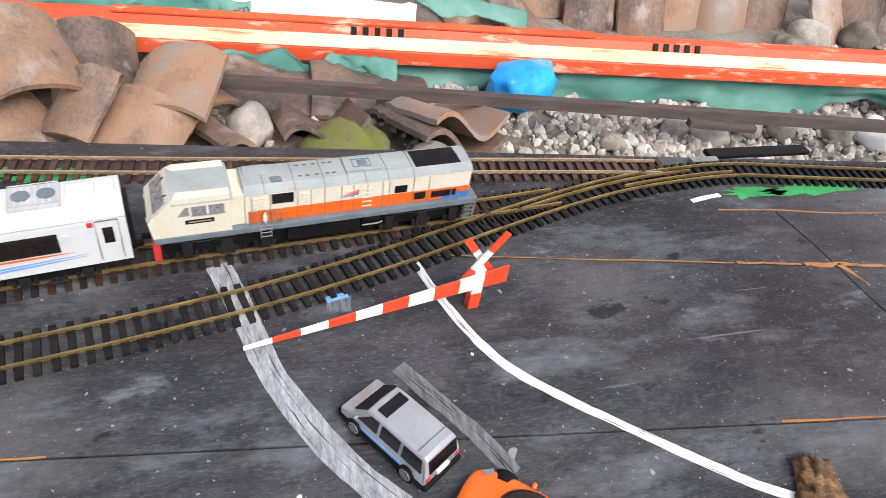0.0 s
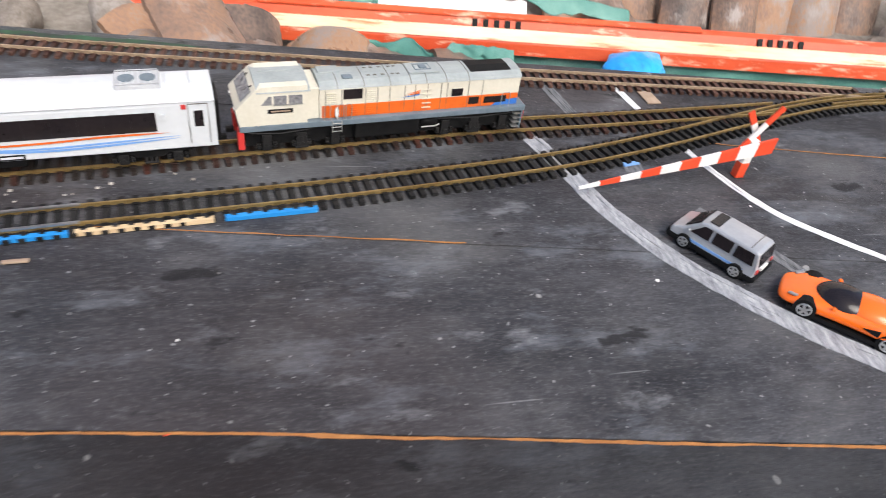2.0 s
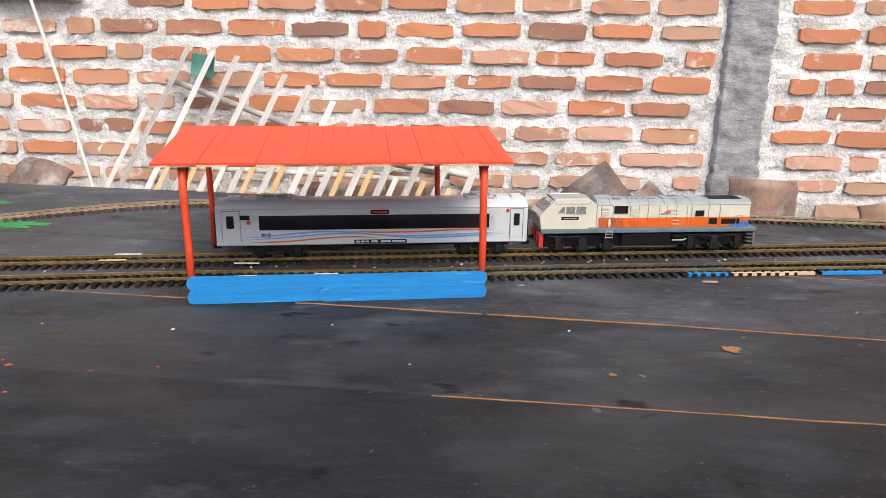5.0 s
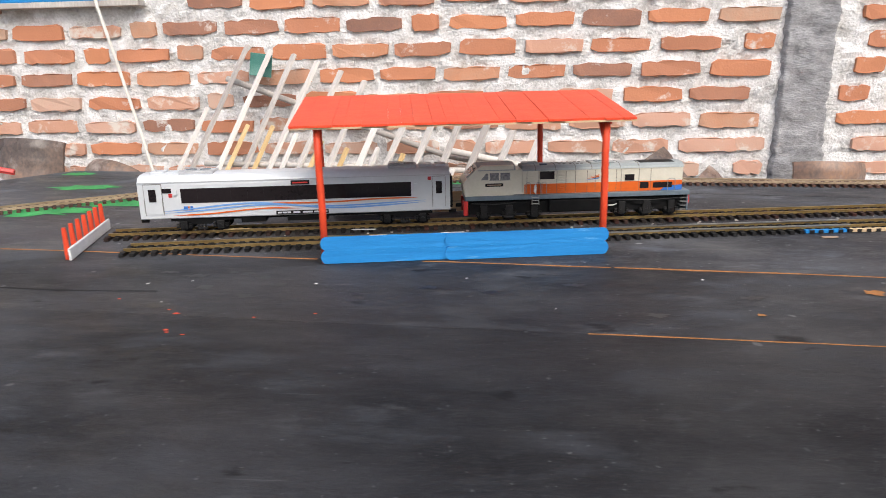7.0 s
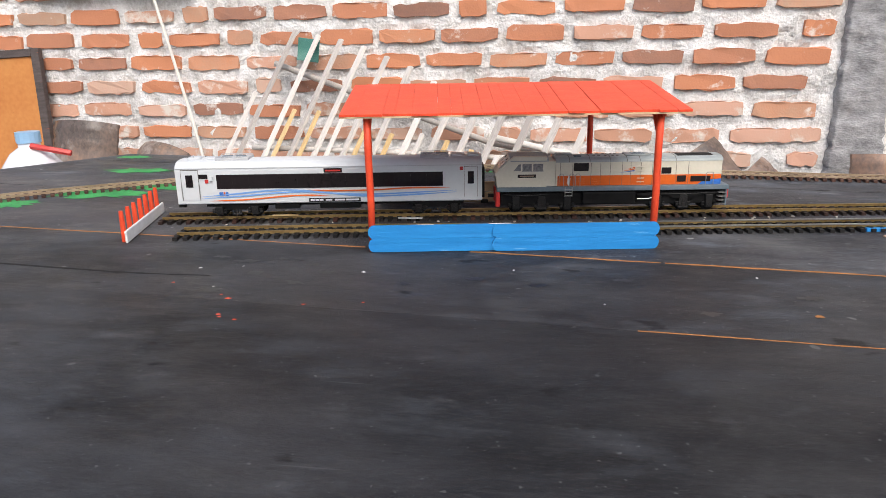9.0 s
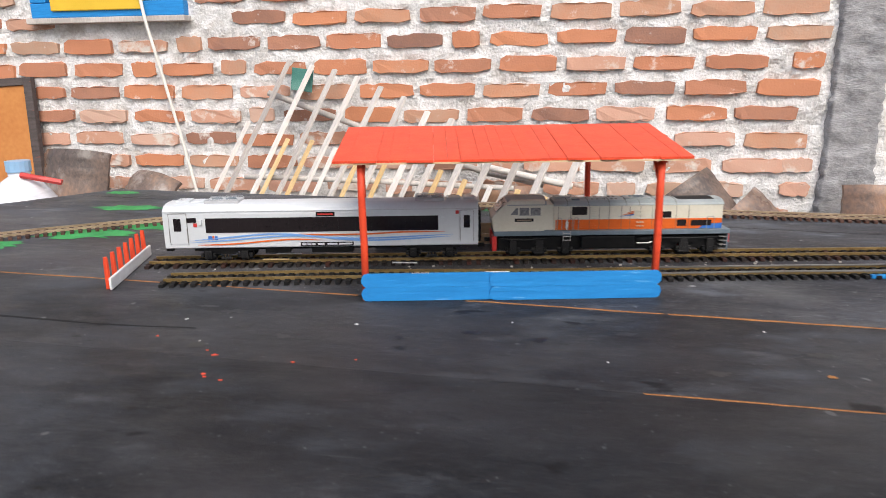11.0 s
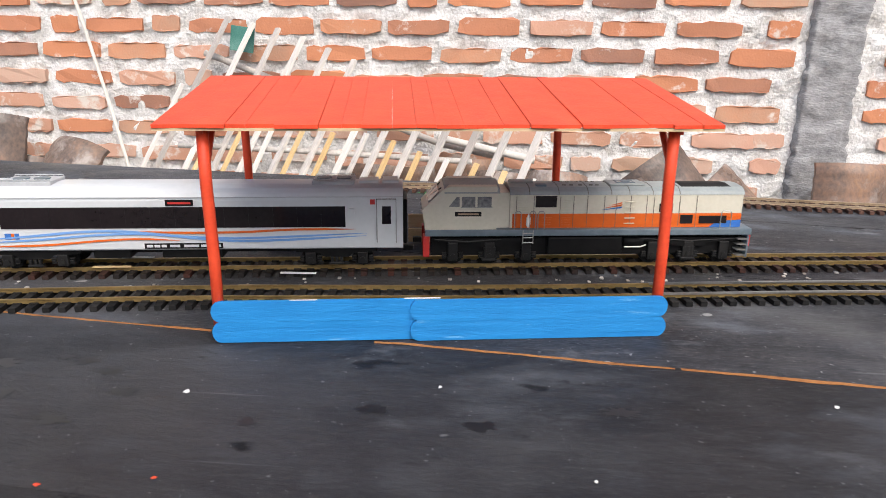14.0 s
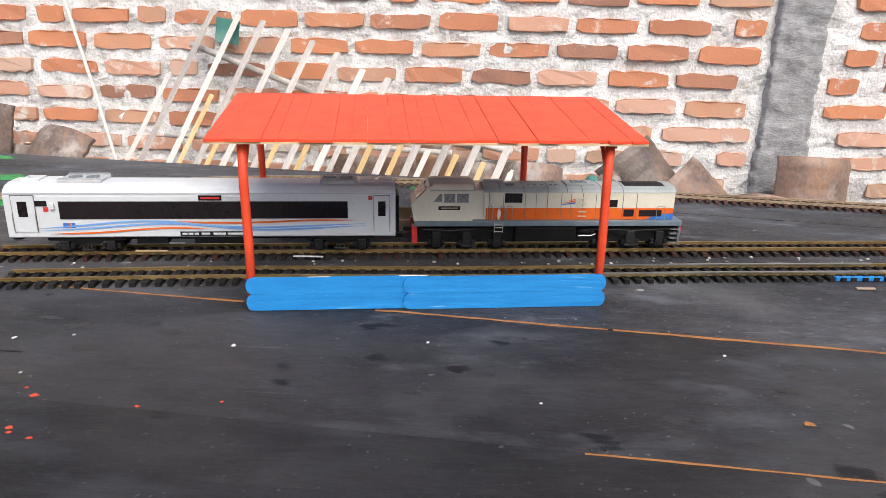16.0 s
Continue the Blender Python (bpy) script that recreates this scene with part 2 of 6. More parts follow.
M["mortar"] = material("lime_mortar", [(0.44, 0.43, 0.41), (0.66, 0.655, 0.64), (0.82, 0.82, 0.815)], 0.92, scale=16, fine=110, bump=0.03, spots=(0.42, 0.385, 0.345), spot_scale=5.5, spot_at=0.6)
M["cement"] = material("grey_cement", [(0.2, 0.2, 0.205), (0.38, 0.38, 0.385)], 0.9, scale=30, stretch=(0.7, 1, 1.7), fine=140, bump=0.014)
M["tile"] = material("weathered_clay_tile", [(0.085, 0.068, 0.06), (0.16, 0.118, 0.097), (0.26, 0.165, 0.118), (0.34, 0.2, 0.12), (0.27, 0.225, 0.2)], 0.36, scale=9, stretch=(1.3, 0.8, 1), fine=90, random_mix=0.3, bump=0.006,
                     spots=(0.32, 0.28, 0.255), spot_scale=8, spot_at=0.56, rough_var=0.15)
M["ground"] = material("rubble_soil", [(0.1, 0.085, 0.07), (0.2, 0.18, 0.155), (0.3, 0.28, 0.25)], 0.95, scale=5, fine=60, bump=0.02)
M["stone"] = material("grey_gravel", [(0.2, 0.175, 0.15), (0.42, 0.385, 0.34), (0.66, 0.63, 0.59)], 0.9, scale=30, fine=200, random_mix=0.7, island=True)
M["rock"] = material("rubble_stone", [(0.14, 0.12, 0.10), (0.27, 0.24, 0.21), (0.46, 0.43, 0.4)], 0.9, scale=30, fine=160, random_mix=0.4, bump=0.006)
M["moss"] = material("mossy_stone", [(0.12, 0.09, 0.06), (0.16, 0.15, 0.06), (0.13, 0.17, 0.025), (0.2, 0.16, 0.1)], 0.95, scale=22, fine=120, bump=0.006)
M["net"] = material("green_netting", [(0.03, 0.12, 0.10), (0.07, 0.22, 0.185), (0.2, 0.38, 0.33)], 0.65, scale=7, fine=600, bump=0.001)
M["white_cloth"] = material("white_sheet", [(0.7, 0.72, 0.72), (0.85, 0.86, 0.86)], 0.8, scale=12, fine=120, bump=0.003)
M["beam_red"] = material("orange_red_beam", [(0.58, 0.065, 0.025), (0.72, 0.12, 0.045)], 0.4, scale=12, stretch=(0.25, 1, 1), fine=160, spots=(0.8, 0.46, 0.32), spot_scale=42, spot_at=0.57)
M["beam_cream"] = material("cream_beam_band", [(0.74, 0.42, 0.2), (0.82, 0.6, 0.38), (0.86, 0.72, 0.52)], 0.45, scale=14, stretch=(0.12, 1, 1), fine=160, spots=(0.76, 0.2, 0.08), spot_scale=40, spot_at=0.56)
M["bag"] = material("blue_plastic_bag", [(0.01, 0.22, 0.66), (0.03, 0.42, 0.9)], 0.3, scale=14, fine=80, bump=0.004)
M["bar"] = material("dark_wood_bar", [(0.05, 0.04, 0.038), (0.11, 0.09, 0.085)], 0.7, scale=12, stretch=(1, 6, 6), fine=160, spots=(0.3, 0.09, 0.05), spot_scale=9, spot_at=0.62)
M["lath"] = material("weathered_lath", [(0.4, 0.37, 0.34), (0.62, 0.59, 0.55), (0.74, 0.71, 0.66)], 0.85, scale=10, stretch=(1, 1, 0.3), fine=160, random_mix=0.35, bump=0.002)
M["lath_yellow"] = material("new_yellow_lath", [(0.6, 0.42, 0.2), (0.72, 0.55, 0.3)], 0.8, scale=10, fine=160, random_mix=0.4, bump=0.001)
M["van_silver"] = material("silver_car_paint", [(0.36, 0.37, 0.39), (0.44, 0.45, 0.47)], 0.3, 0.3, scale=60, coat=0.4)
M["car_orange"] = material("orange_car_paint", [(0.86, 0.13, 0.004), (0.9, 0.16, 0.008)], 0.25, 0.0, scale=40, coat=0.6)
M["car_white"] = material("white_car_paint", [(0.78, 0.78, 0.78), (0.84, 0.84, 0.84)], 0.25, scale=40, coat=0.6)
M["rim"] = material("silver_wheel", [(0.4, 0.4, 0.4), (0.55, 0.55, 0.55)], 0.3, 0.8)
M["cardboard"] = material("brown_cardboard", [(0.28, 0.2, 0.14), (0.4, 0.3, 0.22)], 0.85, scale=80)
M["rust_board"] = material("rusty_signboard", [(0.42, 0.15, 0.04), (0.55, 0.24, 0.07)], 0.7, scale=6, fine=60, spots=(0.1, 0.07, 0.05), spot_scale=9, spot_at=0.6)
M["wood_lump"] = material("splintered_wood", [(0.05, 0.028, 0.014), (0.15, 0.085, 0.04), (0.3, 0.18, 0.09)], 0.9, scale=90, stretch=(1, 3, 1), fine=500, bump=0.002)
M["yellow"] = material("yellow_board", [(0.65, 0.42, 0.03), (0.75, 0.5, 0.05)], 0.6, scale=10)
M["cable"] = material("white_cable", [(0.7, 0.68, 0.62), (0.78, 0.76, 0.7)], 0.5)
M["leaf"] = material("green_leaf", [(0.06, 0.16, 0.03), (0.12, 0.26, 0.06)], 0.5, scale=100, random_mix=0.4)
M["bottle"] = material("clear_plastic_bottle", [(0.55, 0.57, 0.62), (0.75, 0.77, 0.82)], 0.15, scale=20, stretch=(1, 1, 6))
M["bottle_cap"] = material("pale_blue_cap", [(0.25, 0.42, 0.62), (0.3, 0.5, 0.7)], 0.4)


# ---- mesh helpers ----
def part(name, bm, mat, parent=None, label="", smooth=False, m=None):
    me = bpy.data.meshes.new(name)
    bmesh.ops.recalc_face_normals(bm, faces=bm.faces)
    bm.to_mesh(me)
    bm.free()
    me.materials.append(M[mat])
    if smooth:
        for p in me.polygons:
            p.use_smooth = True
    ob = new(name, me)
    if parent:
        ob.parent = parent
    if m is not None:
        ob.matrix_basis = m
    if label:
        ob["label"] = label
    return ob


def empty(name, label, category, m=None, group="", kind=""):
    ob = new(name)
    ob.empty_display_size = 0.02
    if m is not None:
        ob.matrix_basis = m
    return tagged(ob, label, category, group, kind)


def box(x0, x1, y0, y1, z0, z1, bevel=0.0, bm=None):
    bm = bm or bmesh.new()
    made = bmesh.ops.create_cube(bm, size=1.0, matrix=Matrix.Translation(((x0 + x1) / 2, (y0 + y1) / 2, (z0 + z1) / 2)) @ Matrix.Diagonal((x1 - x0, y1 - y0, z1 - z0, 1)))
    if bevel:
        edges = {e for v in made["verts"] for e in v.link_edges}
        bmesh.ops.bevel(bm, geom=list(edges), offset=bevel, segments=2, affect="EDGES", profile=0.5)
    return bm


def prism(profile, x0, x1, axis="x", bm=None):
    """A closed outline extruded along an axis: (y, z) along x, or (x, z) along y, or (x, y) along z."""
    bm = bm or bmesh.new()

    def at(a, b, c):
        return (c, a, b) if axis == "x" else (a, c, b) if axis == "y" else (a, b, c)
    lo, hi = [bm.verts.new(at(a, b, x0)) for a, b in profile], [bm.verts.new(at(a, b, x1)) for a, b in profile]
    n = len(profile)
    for i in range(n):
        bm.faces.new((lo[i], lo[(i + 1) % n], hi[(i + 1) % n], hi[i]))
    bm.faces.new(lo[::-1])
    bm.faces.new(hi)
    return bm


def tube(points, r, seg=8, bm=None, taper=1.0):
    bm = bm or bmesh.new()
    pts = [Vector(p) for p in points]
    rings = []
    u = None
    for i, p in enumerate(pts):
        d = (pts[min(i + 1, len(pts) - 1)] - pts[max(i - 1, 0)]).normalized()
        if u is None:
            u = d.cross(Vector((1, 0, 0)) if abs(d.z) > 0.7 else Vector((0, 0, 1)))
        u = (u - d * u.dot(d)).normalized()
        w = d.cross(u)
        rr = r * (1 + (taper - 1) * i / max(1, len(pts) - 1))
        rings.append([bm.verts.new(p + u * (rr * math.cos(2 * math.pi * k / seg)) + w * (rr * math.sin(2 * math.pi * k / seg))) for k in range(seg)])
    for a, b in zip(rings, rings[1:]):
        for k in range(seg):
            bm.faces.new((a[k], a[(k + 1) % seg], b[(k + 1) % seg], b[k]))
    bm.faces.new(rings[0][::-1])
    bm.faces.new(rings[-1])
    return bm


def disc(r, y0, y1, x=0.0, z=0.0, seg=16, bm=None):
    """A wheel or button, its axis along y."""
    return prism([(x + r * math.cos(2 * math.pi * k / seg), z + r * math.sin(2 * math.pi * k / seg)) for k in range(seg)], y0, y1, "y", bm)


def curve_points(knots, step):
    """A smooth line through knots (Catmull-Rom), evenly sampled: places and headings."""
    k = [2 * np.array(knots[0]) - np.array(knots[1])] + [np.array(p, float) for p in knots] + [2 * np.array(knots[-1]) - np.array(knots[-2])]
    fine = []
    for a, b, c, d in zip(k, k[1:], k[2:], k[3:]):
        for u in np.linspace(0, 1, 60, endpoint=False):
            fine.append(0.5 * (2 * b + (c - a) * u + (2 * a - 5 * b + 4 * c - d) * u * u + (3 * b - a - 3 * c + d) * u ** 3))
    fine.append(k[-2])
    fine = np.array(fine)
    s = np.concatenate([[0], np.cumsum(np.hypot(*np.diff(fine, axis=0).T))])
    at = np.arange(0, s[-1], step)
    xy = np.stack([np.interp(at, s, fine[:, i]) for i in (0, 1)], 1)
    d = np.gradient(xy, axis=0)
    return xy, np.arctan2(d[:, 1], d[:, 0])


def sweep(xy, head, profile, bm=None):
    """An (offset, height) outline swept along a line on the table."""
    bm = bm or bmesh.new()
    rings = []
    for (x, y), a in zip(xy, head):
        rings.append([bm.verts.new((x - math.sin(a) * o, y + math.cos(a) * o, z)) for o, z in profile])
    n = len(profile)
    for a, b in zip(rings, rings[1:]):
        for k in range(n):
            bm.faces.new((a[k], a[(k + 1) % n], b[(k + 1) % n], b[k]))
    bm.faces.new(rings[0][::-1])
    bm.faces.new(rings[-1])
    return bm


def streaks(knots, width, rng, n=5, fill=0.9, ragged=0.3, thick=0.0004):
    """A brush stroke of several bristle tracks side by side, with gaps and open ends."""
    bm = bmesh.new()
    (x0, y0), (x1, y1) = knots[0], knots[-1]
    for i in range(n):
        d = width * ((i + 0.5) / n - 0.5)
        pts = []
        for k, (x, y) in enumerate(knots):
            (xa, ya), (xb, yb) = knots[max(0, k - 1)], knots[min(len(knots) - 1, k + 1)]
            s = math.hypot(xb - xa, yb - ya)
            pts.append((x - (yb - ya) / s * d, y + (xb - xa) / s * d))
        stroke(pts, width / n * fill * rng.uniform(0.8, 1.25), 0.0, rng, ragged, thick + 0.00005 * i, bm)
    return bm


def stroke(knots, width, z, rng, ragged=0.12, thick=0.0004, bm=None):
    """A hand-painted stroke on the table, with uneven edges."""
    xy, head = curve_points(knots, 0.004)
    bm = bm or bmesh.new()
    rows = []
    w1 = w2 = 0.0
    for i, ((x, y), a) in enumerate(zip(xy, head)):
        w1, w2 = 0.7 * w1 + rng.gauss(0, ragged) * 0.5, 0.7 * w2 + rng.gauss(0, ragged) * 0.5
        l, r = width / 2 * (1 + w1), -width / 2 * (1 + w2)
        rows.append([bm.verts.new((x - math.sin(a) * o, y + math.cos(a) * o, h)) for o, h in ((l, 0.0), (l * 0.96, z + thick), (r * 0.96, z + thick), (r, 0.0))])
    for a, b in zip(rows, rows[1:]):
        for k in range(3):
            bm.faces.new((a[k], a[k + 1], b[k + 1], b[k]))
    return bm


def blob(cx, cy, rx, ry, rng, z=0.0004, n=22, rough=0.3):
    """A flat splash of paint with a ragged outline."""
    bm = bmesh.new()
    rs = [1 + rng.uniform(-rough, rough) for _ in range(n)]
    top = [bm.verts.new((cx + rx * rs[i] * math.cos(2 * math.pi * i / n), cy + ry * rs[i] * math.sin(2 * math.pi * i / n), z)) for i in range(n)]
    bm.faces.new(top)
    return bm


def lump(r, rng, seed, squash=(1, 1, 1), sub=2, amp=0.3, freq=1.6):
    """An irregular stone."""
    bm = bmesh.new()
    bmesh.ops.create_icosphere(bm, subdivisions=sub, radius=1.0)
    for v in bm.verts:
        d = 1 + amp * noise.noise(v.co * freq + Vector((seed * 7.3, seed * 3.1, seed)))
        v.co = Vector((v.co.x * squash[0], v.co.y * squash[1], v.co.z * squash[2])) * (r * d)
    return bm


RNG = random.Random(7)

# ---- ground and wall ----
def ground_height(x, y):
    near = math.exp(-((x - 1.0) / 3.0) ** 2 - ((y - 1.2) / 1.5) ** 2)
    return -0.5 - 0.03 * max(0.0, min(1.0, y - 1.2)) + near * 0.035 * noise.noise(Vector((x * 3, y * 3, 0.3)))


def build_ground():
    xs = sorted(set([-60, -20, -6] + [round(-3 + 0.12 * i, 3) for i in range(60)] + [6, 20, 60]))
    ys = sorted(set([-60, -20, -5, -2] + [round(-0.6 + 0.12 * i, 3) for i in range(26)] + [6, 20, 60]))
    bm = bmesh.new()
    grid = [[bm.verts.new((x, y, ground_height(x, y))) for x in xs] for y in ys]
    for a, b in zip(grid, grid[1:]):
        for i in range(len(xs) - 1):
            bm.faces.new((a[i], a[i + 1], b[i + 1], b[i]))
    tagged(part("ground", bm, "ground", smooth=True), "grey-brown rubble-strewn soil below the table", "ground", kind="structure")


WALL_Y = 2.085
COURSE, PITCH = 0.0875, 0.2315
COL_L, COL_R = 1.055, 1.235


def build_wall():
    bm = bmesh.new()
    nx, nz = 460, 180
    x0, x1, z0, z1 = -3.6, 4.2, -0.75, 2.3
    grid = []
    for j in range(nz + 1):
        row = []
        for i in range(nx + 1):
            x, z = x0 + (x1 - x0) * i / nx, z0 + (z1 - z0) * j / nz
            row.append(bm.verts.new((x, WALL_Y - 0.001 + 0.008 * noise.noise(Vector((x * 9, z * 14, 0))) + 0.007 * noise.noise(Vector((x * 34, z * 40, 3))), z)))
        grid.append(row)
    for a, b in zip(grid, grid[1:]):
        for i in range(nx):
            bm.faces.new((a[i], a[i + 1], b[i + 1], b[i]))
    box(x0, x1, WALL_Y + 0.02, WALL_Y + 0.14, z0, z1, bm=bm)
    return tagged(part("wall_north", bm, "mortar"), "rough brick wall with thick smeared white mortar joints", "brick wall", kind="structure")


def brick_mesh(seed, length, mat="brick"):
    rng = random.Random(seed)
    bm = bmesh.new()
    n = 9
    outline = []
    h = 0.053 * rng.uniform(0.88, 1.1)
    for i in range(n):
        outline.append((-length / 2 + length * i / (n - 1) + rng.uniform(-0.003, 0.003), h / 2 + rng.uniform(-0.005, 0.003) - 0.006 * (i in (0, n - 1))))
    for i in range(n):
        outline.append((length / 2 - length * i / (n - 1) + rng.uniform(-0.003, 0.003), -h / 2 + rng.uniform(-0.003, 0.005) + 0.006 * (i in (0, n - 1))))
    prism(outline, 0.0, 0.035, "y", bm)
    front = [v for v in bm.verts if v.co.y < 0.01]
    for v in front:
        v.co.y += rng.uniform(-0.003, 0.003)
        v.co.x *= 0.975
        v.co.z *= 0.94
    me = bpy.data.meshes.new("brick")
    bmesh.ops.recalc_face_normals(bm, faces=bm.faces)
    bm.to_mesh(me)
    bm.free()
    me.materials.append(M[mat])
    return me


def build_bricks(wall):
    rng = random.Random(3)
    full = [brick_mesh(i, 0.203) for i in range(9)]
    shorts = [brick_mesh(20 + i, 0.1) for i in range(4)]
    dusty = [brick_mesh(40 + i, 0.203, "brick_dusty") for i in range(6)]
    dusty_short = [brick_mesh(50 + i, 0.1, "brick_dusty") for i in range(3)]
    rest_v, rest_f = [], []
    for k in range(-9, 24):
        z = 0.198 - 0.023 - COURSE * k
        if z < -0.7 or z > 1.9:
            continue
        x = 0.387 + 0.1 + (0.085 if k % 2 else 0.0) - PITCH * 16 + rng.uniform(-0.03, 0.03) * (k not in (0, 1))
        while x < 4.0:
            short = rng.random() < 0.12
            w = 0.1 if short else 0.198
            cx = x + w / 2 - 0.1
            x += w + rng.uniform(0.026, 0.04)
            lo, hi = cx - w / 2, cx + w / 2
            if hi > COL_L - 0.01 and lo < COL_R + 0.01:
                if lo < COL_L - 0.09:
                    cx, short = COL_L - 0.075, True
                elif hi > COL_R + 0.09:
                    cx, short = COL_R + 0.075, True
                else:
                    continue
            if -1.85 < cx < -1.14 and z > 0.33 and z < 1.3:
                continue
            m = pose(cx, WALL_Y - 0.0115 + rng.uniform(-0.004, 0.005), z + rng.uniform(-0.004, 0.004), 0, rng.uniform(-1.2, 1.2), rng.uniform(-1, 1))
            me = rng.choice(shorts if short else full)
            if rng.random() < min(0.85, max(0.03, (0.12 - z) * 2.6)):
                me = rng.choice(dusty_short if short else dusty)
            if z < 0.46 and -2.3 < cx < 2.6:
                ob = new("brick", me)
                ob.parent, ob.matrix_basis = wall, m
            else:
                o = len(rest_v)
                rest_v += [m @ v.co for v in me.vertices]
                rest_f += [[o + i for i in p.vertices] for p in me.polygons]
    me = bpy.data.meshes.new("upper_bricks")
    me.from_pydata(rest_v, [], rest_f)
    me.materials.append(M["brick"])
    ob = new("upper_bricks", me)
    ob.parent = wall
    tagged(ob, kind="stuff")


def build_column(wall):
    bm = bmesh.new()
    n, rows = 22, 260
    grid = []
    for j in range(rows + 1):
        z = -0.75 + 3.05 * j / rows
        flare = 0.05 * max(0.0, (-0.15 - z) / 0.4)
        l = COL_L - flare * 0.2 + 0.008 * noise.noise(Vector((0, 0, z * 9))) + 0.010 * noise.noise(Vector((0, 3, z * 40)))
        r = COL_R + flare + 0.008 * noise.noise(Vector((5, 0, z * 9))) + 0.012 * noise.noise(Vector((5, 3, z * 40)))
        row = []
        for i in range(n + 1):
            u = i / n
            x = l + (r - l) * u
            edge = min(u, 1 - u) * n
            d = 0.03 if edge >= 1 else -0.02
            row.append(bm.verts.new((x, WALL_Y - d + 0.012 * noise.noise(Vector((x * 16, 2, z * 16))) + 0.006 * noise.noise(Vector((x * 70, 2, z * 110))), z)))
        grid.append(row)
    for a, b in zip(grid, grid[1:]):
        for i in range(n):
            bm.faces.new((a[i], a[i + 1], b[i + 1], b[i]))
    tagged(part("cement_column", bm, "cement", smooth=True), "rough grey cement column cast in the brick wall", "column", kind="structure")


def build_window():
    w = empty("window_1", "blue painted window frame with a yellow board in the brick wall", "window", kind="structure")
    y = WALL_Y - 0.035
    part("window_sill", box(-1.83, -1.19, y - 0.02, y + 0.06, 0.345, 0.365, 0.002), "lath", w, "weathered bare wood strip")
    part("window_frame", box(-1.82, -1.2, y, y + 0.05, 0.366, 0.42, 0.004), "blue_paint", w)
    part("window_frame", box(-1.82, -1.755, y, y + 0.05, 0.421, 1.25, 0.004), "blue_paint", w)
    part("window_frame", box(-1.265, -1.2, y, y + 0.05, 0.421, 1.25, 0.004), "blue_paint", w)
    part("window_frame", box(-1.82, -1.2, y, y + 0.05, 1.251, 1.31, 0.004), "blue_paint", w)
    part("shutter_board", box(-1.73, -1.36, y - 0.01, y + 0.012, 0.39, 1.24, 0.004), "yellow", w, "yellow painted board")
    part("pane", box(-1.754, -1.266, y + 0.03, y + 0.04, 0.421, 1.25), "glass_dark", w)


def build_south_wall():
    """Unseen plain wall, added to close the yard behind the viewer; kept low and pale for the light."""
    tagged(part("wall_south", box(-6, 6, -5.2, -5.0, -0.7, 1.3), "mortar"), "plain pale wall added out of view across the yard", "wall", kind="structure")


build_ground()
build_south_wall()
wall_north = build_wall()
build_column(wall_north)
build_window()


# ---- the table of painted planks ----
SEAMS = [((-1, 0.46), (1.9, 0.013)), ((-1, 0.279), (1.9, -0.084)),
         ((-1, 0.1), (-0.131, 0.0255), (-0.006, 0.014), (0.08, 0.0105), (0.2, -0.0015), (0.33, -0.0135), (0.42, -0.0245), (0.5, -0.035), (0.563, -0.044), (0.758, -0.072), (1.9, -0.235)),
         ((-1, -0.033), (1.9, -0.24)), ((-1, -0.38), (1.9, -0.525))]
BACK = ((-1, 0.487), (1.9, 0.1825))
FRONT = ((-1, -0.68), (1.9, -0.796))


def seam(line, x):
    return float(np.interp(x, [p[0] for p in line], [p[1] for p in line]))


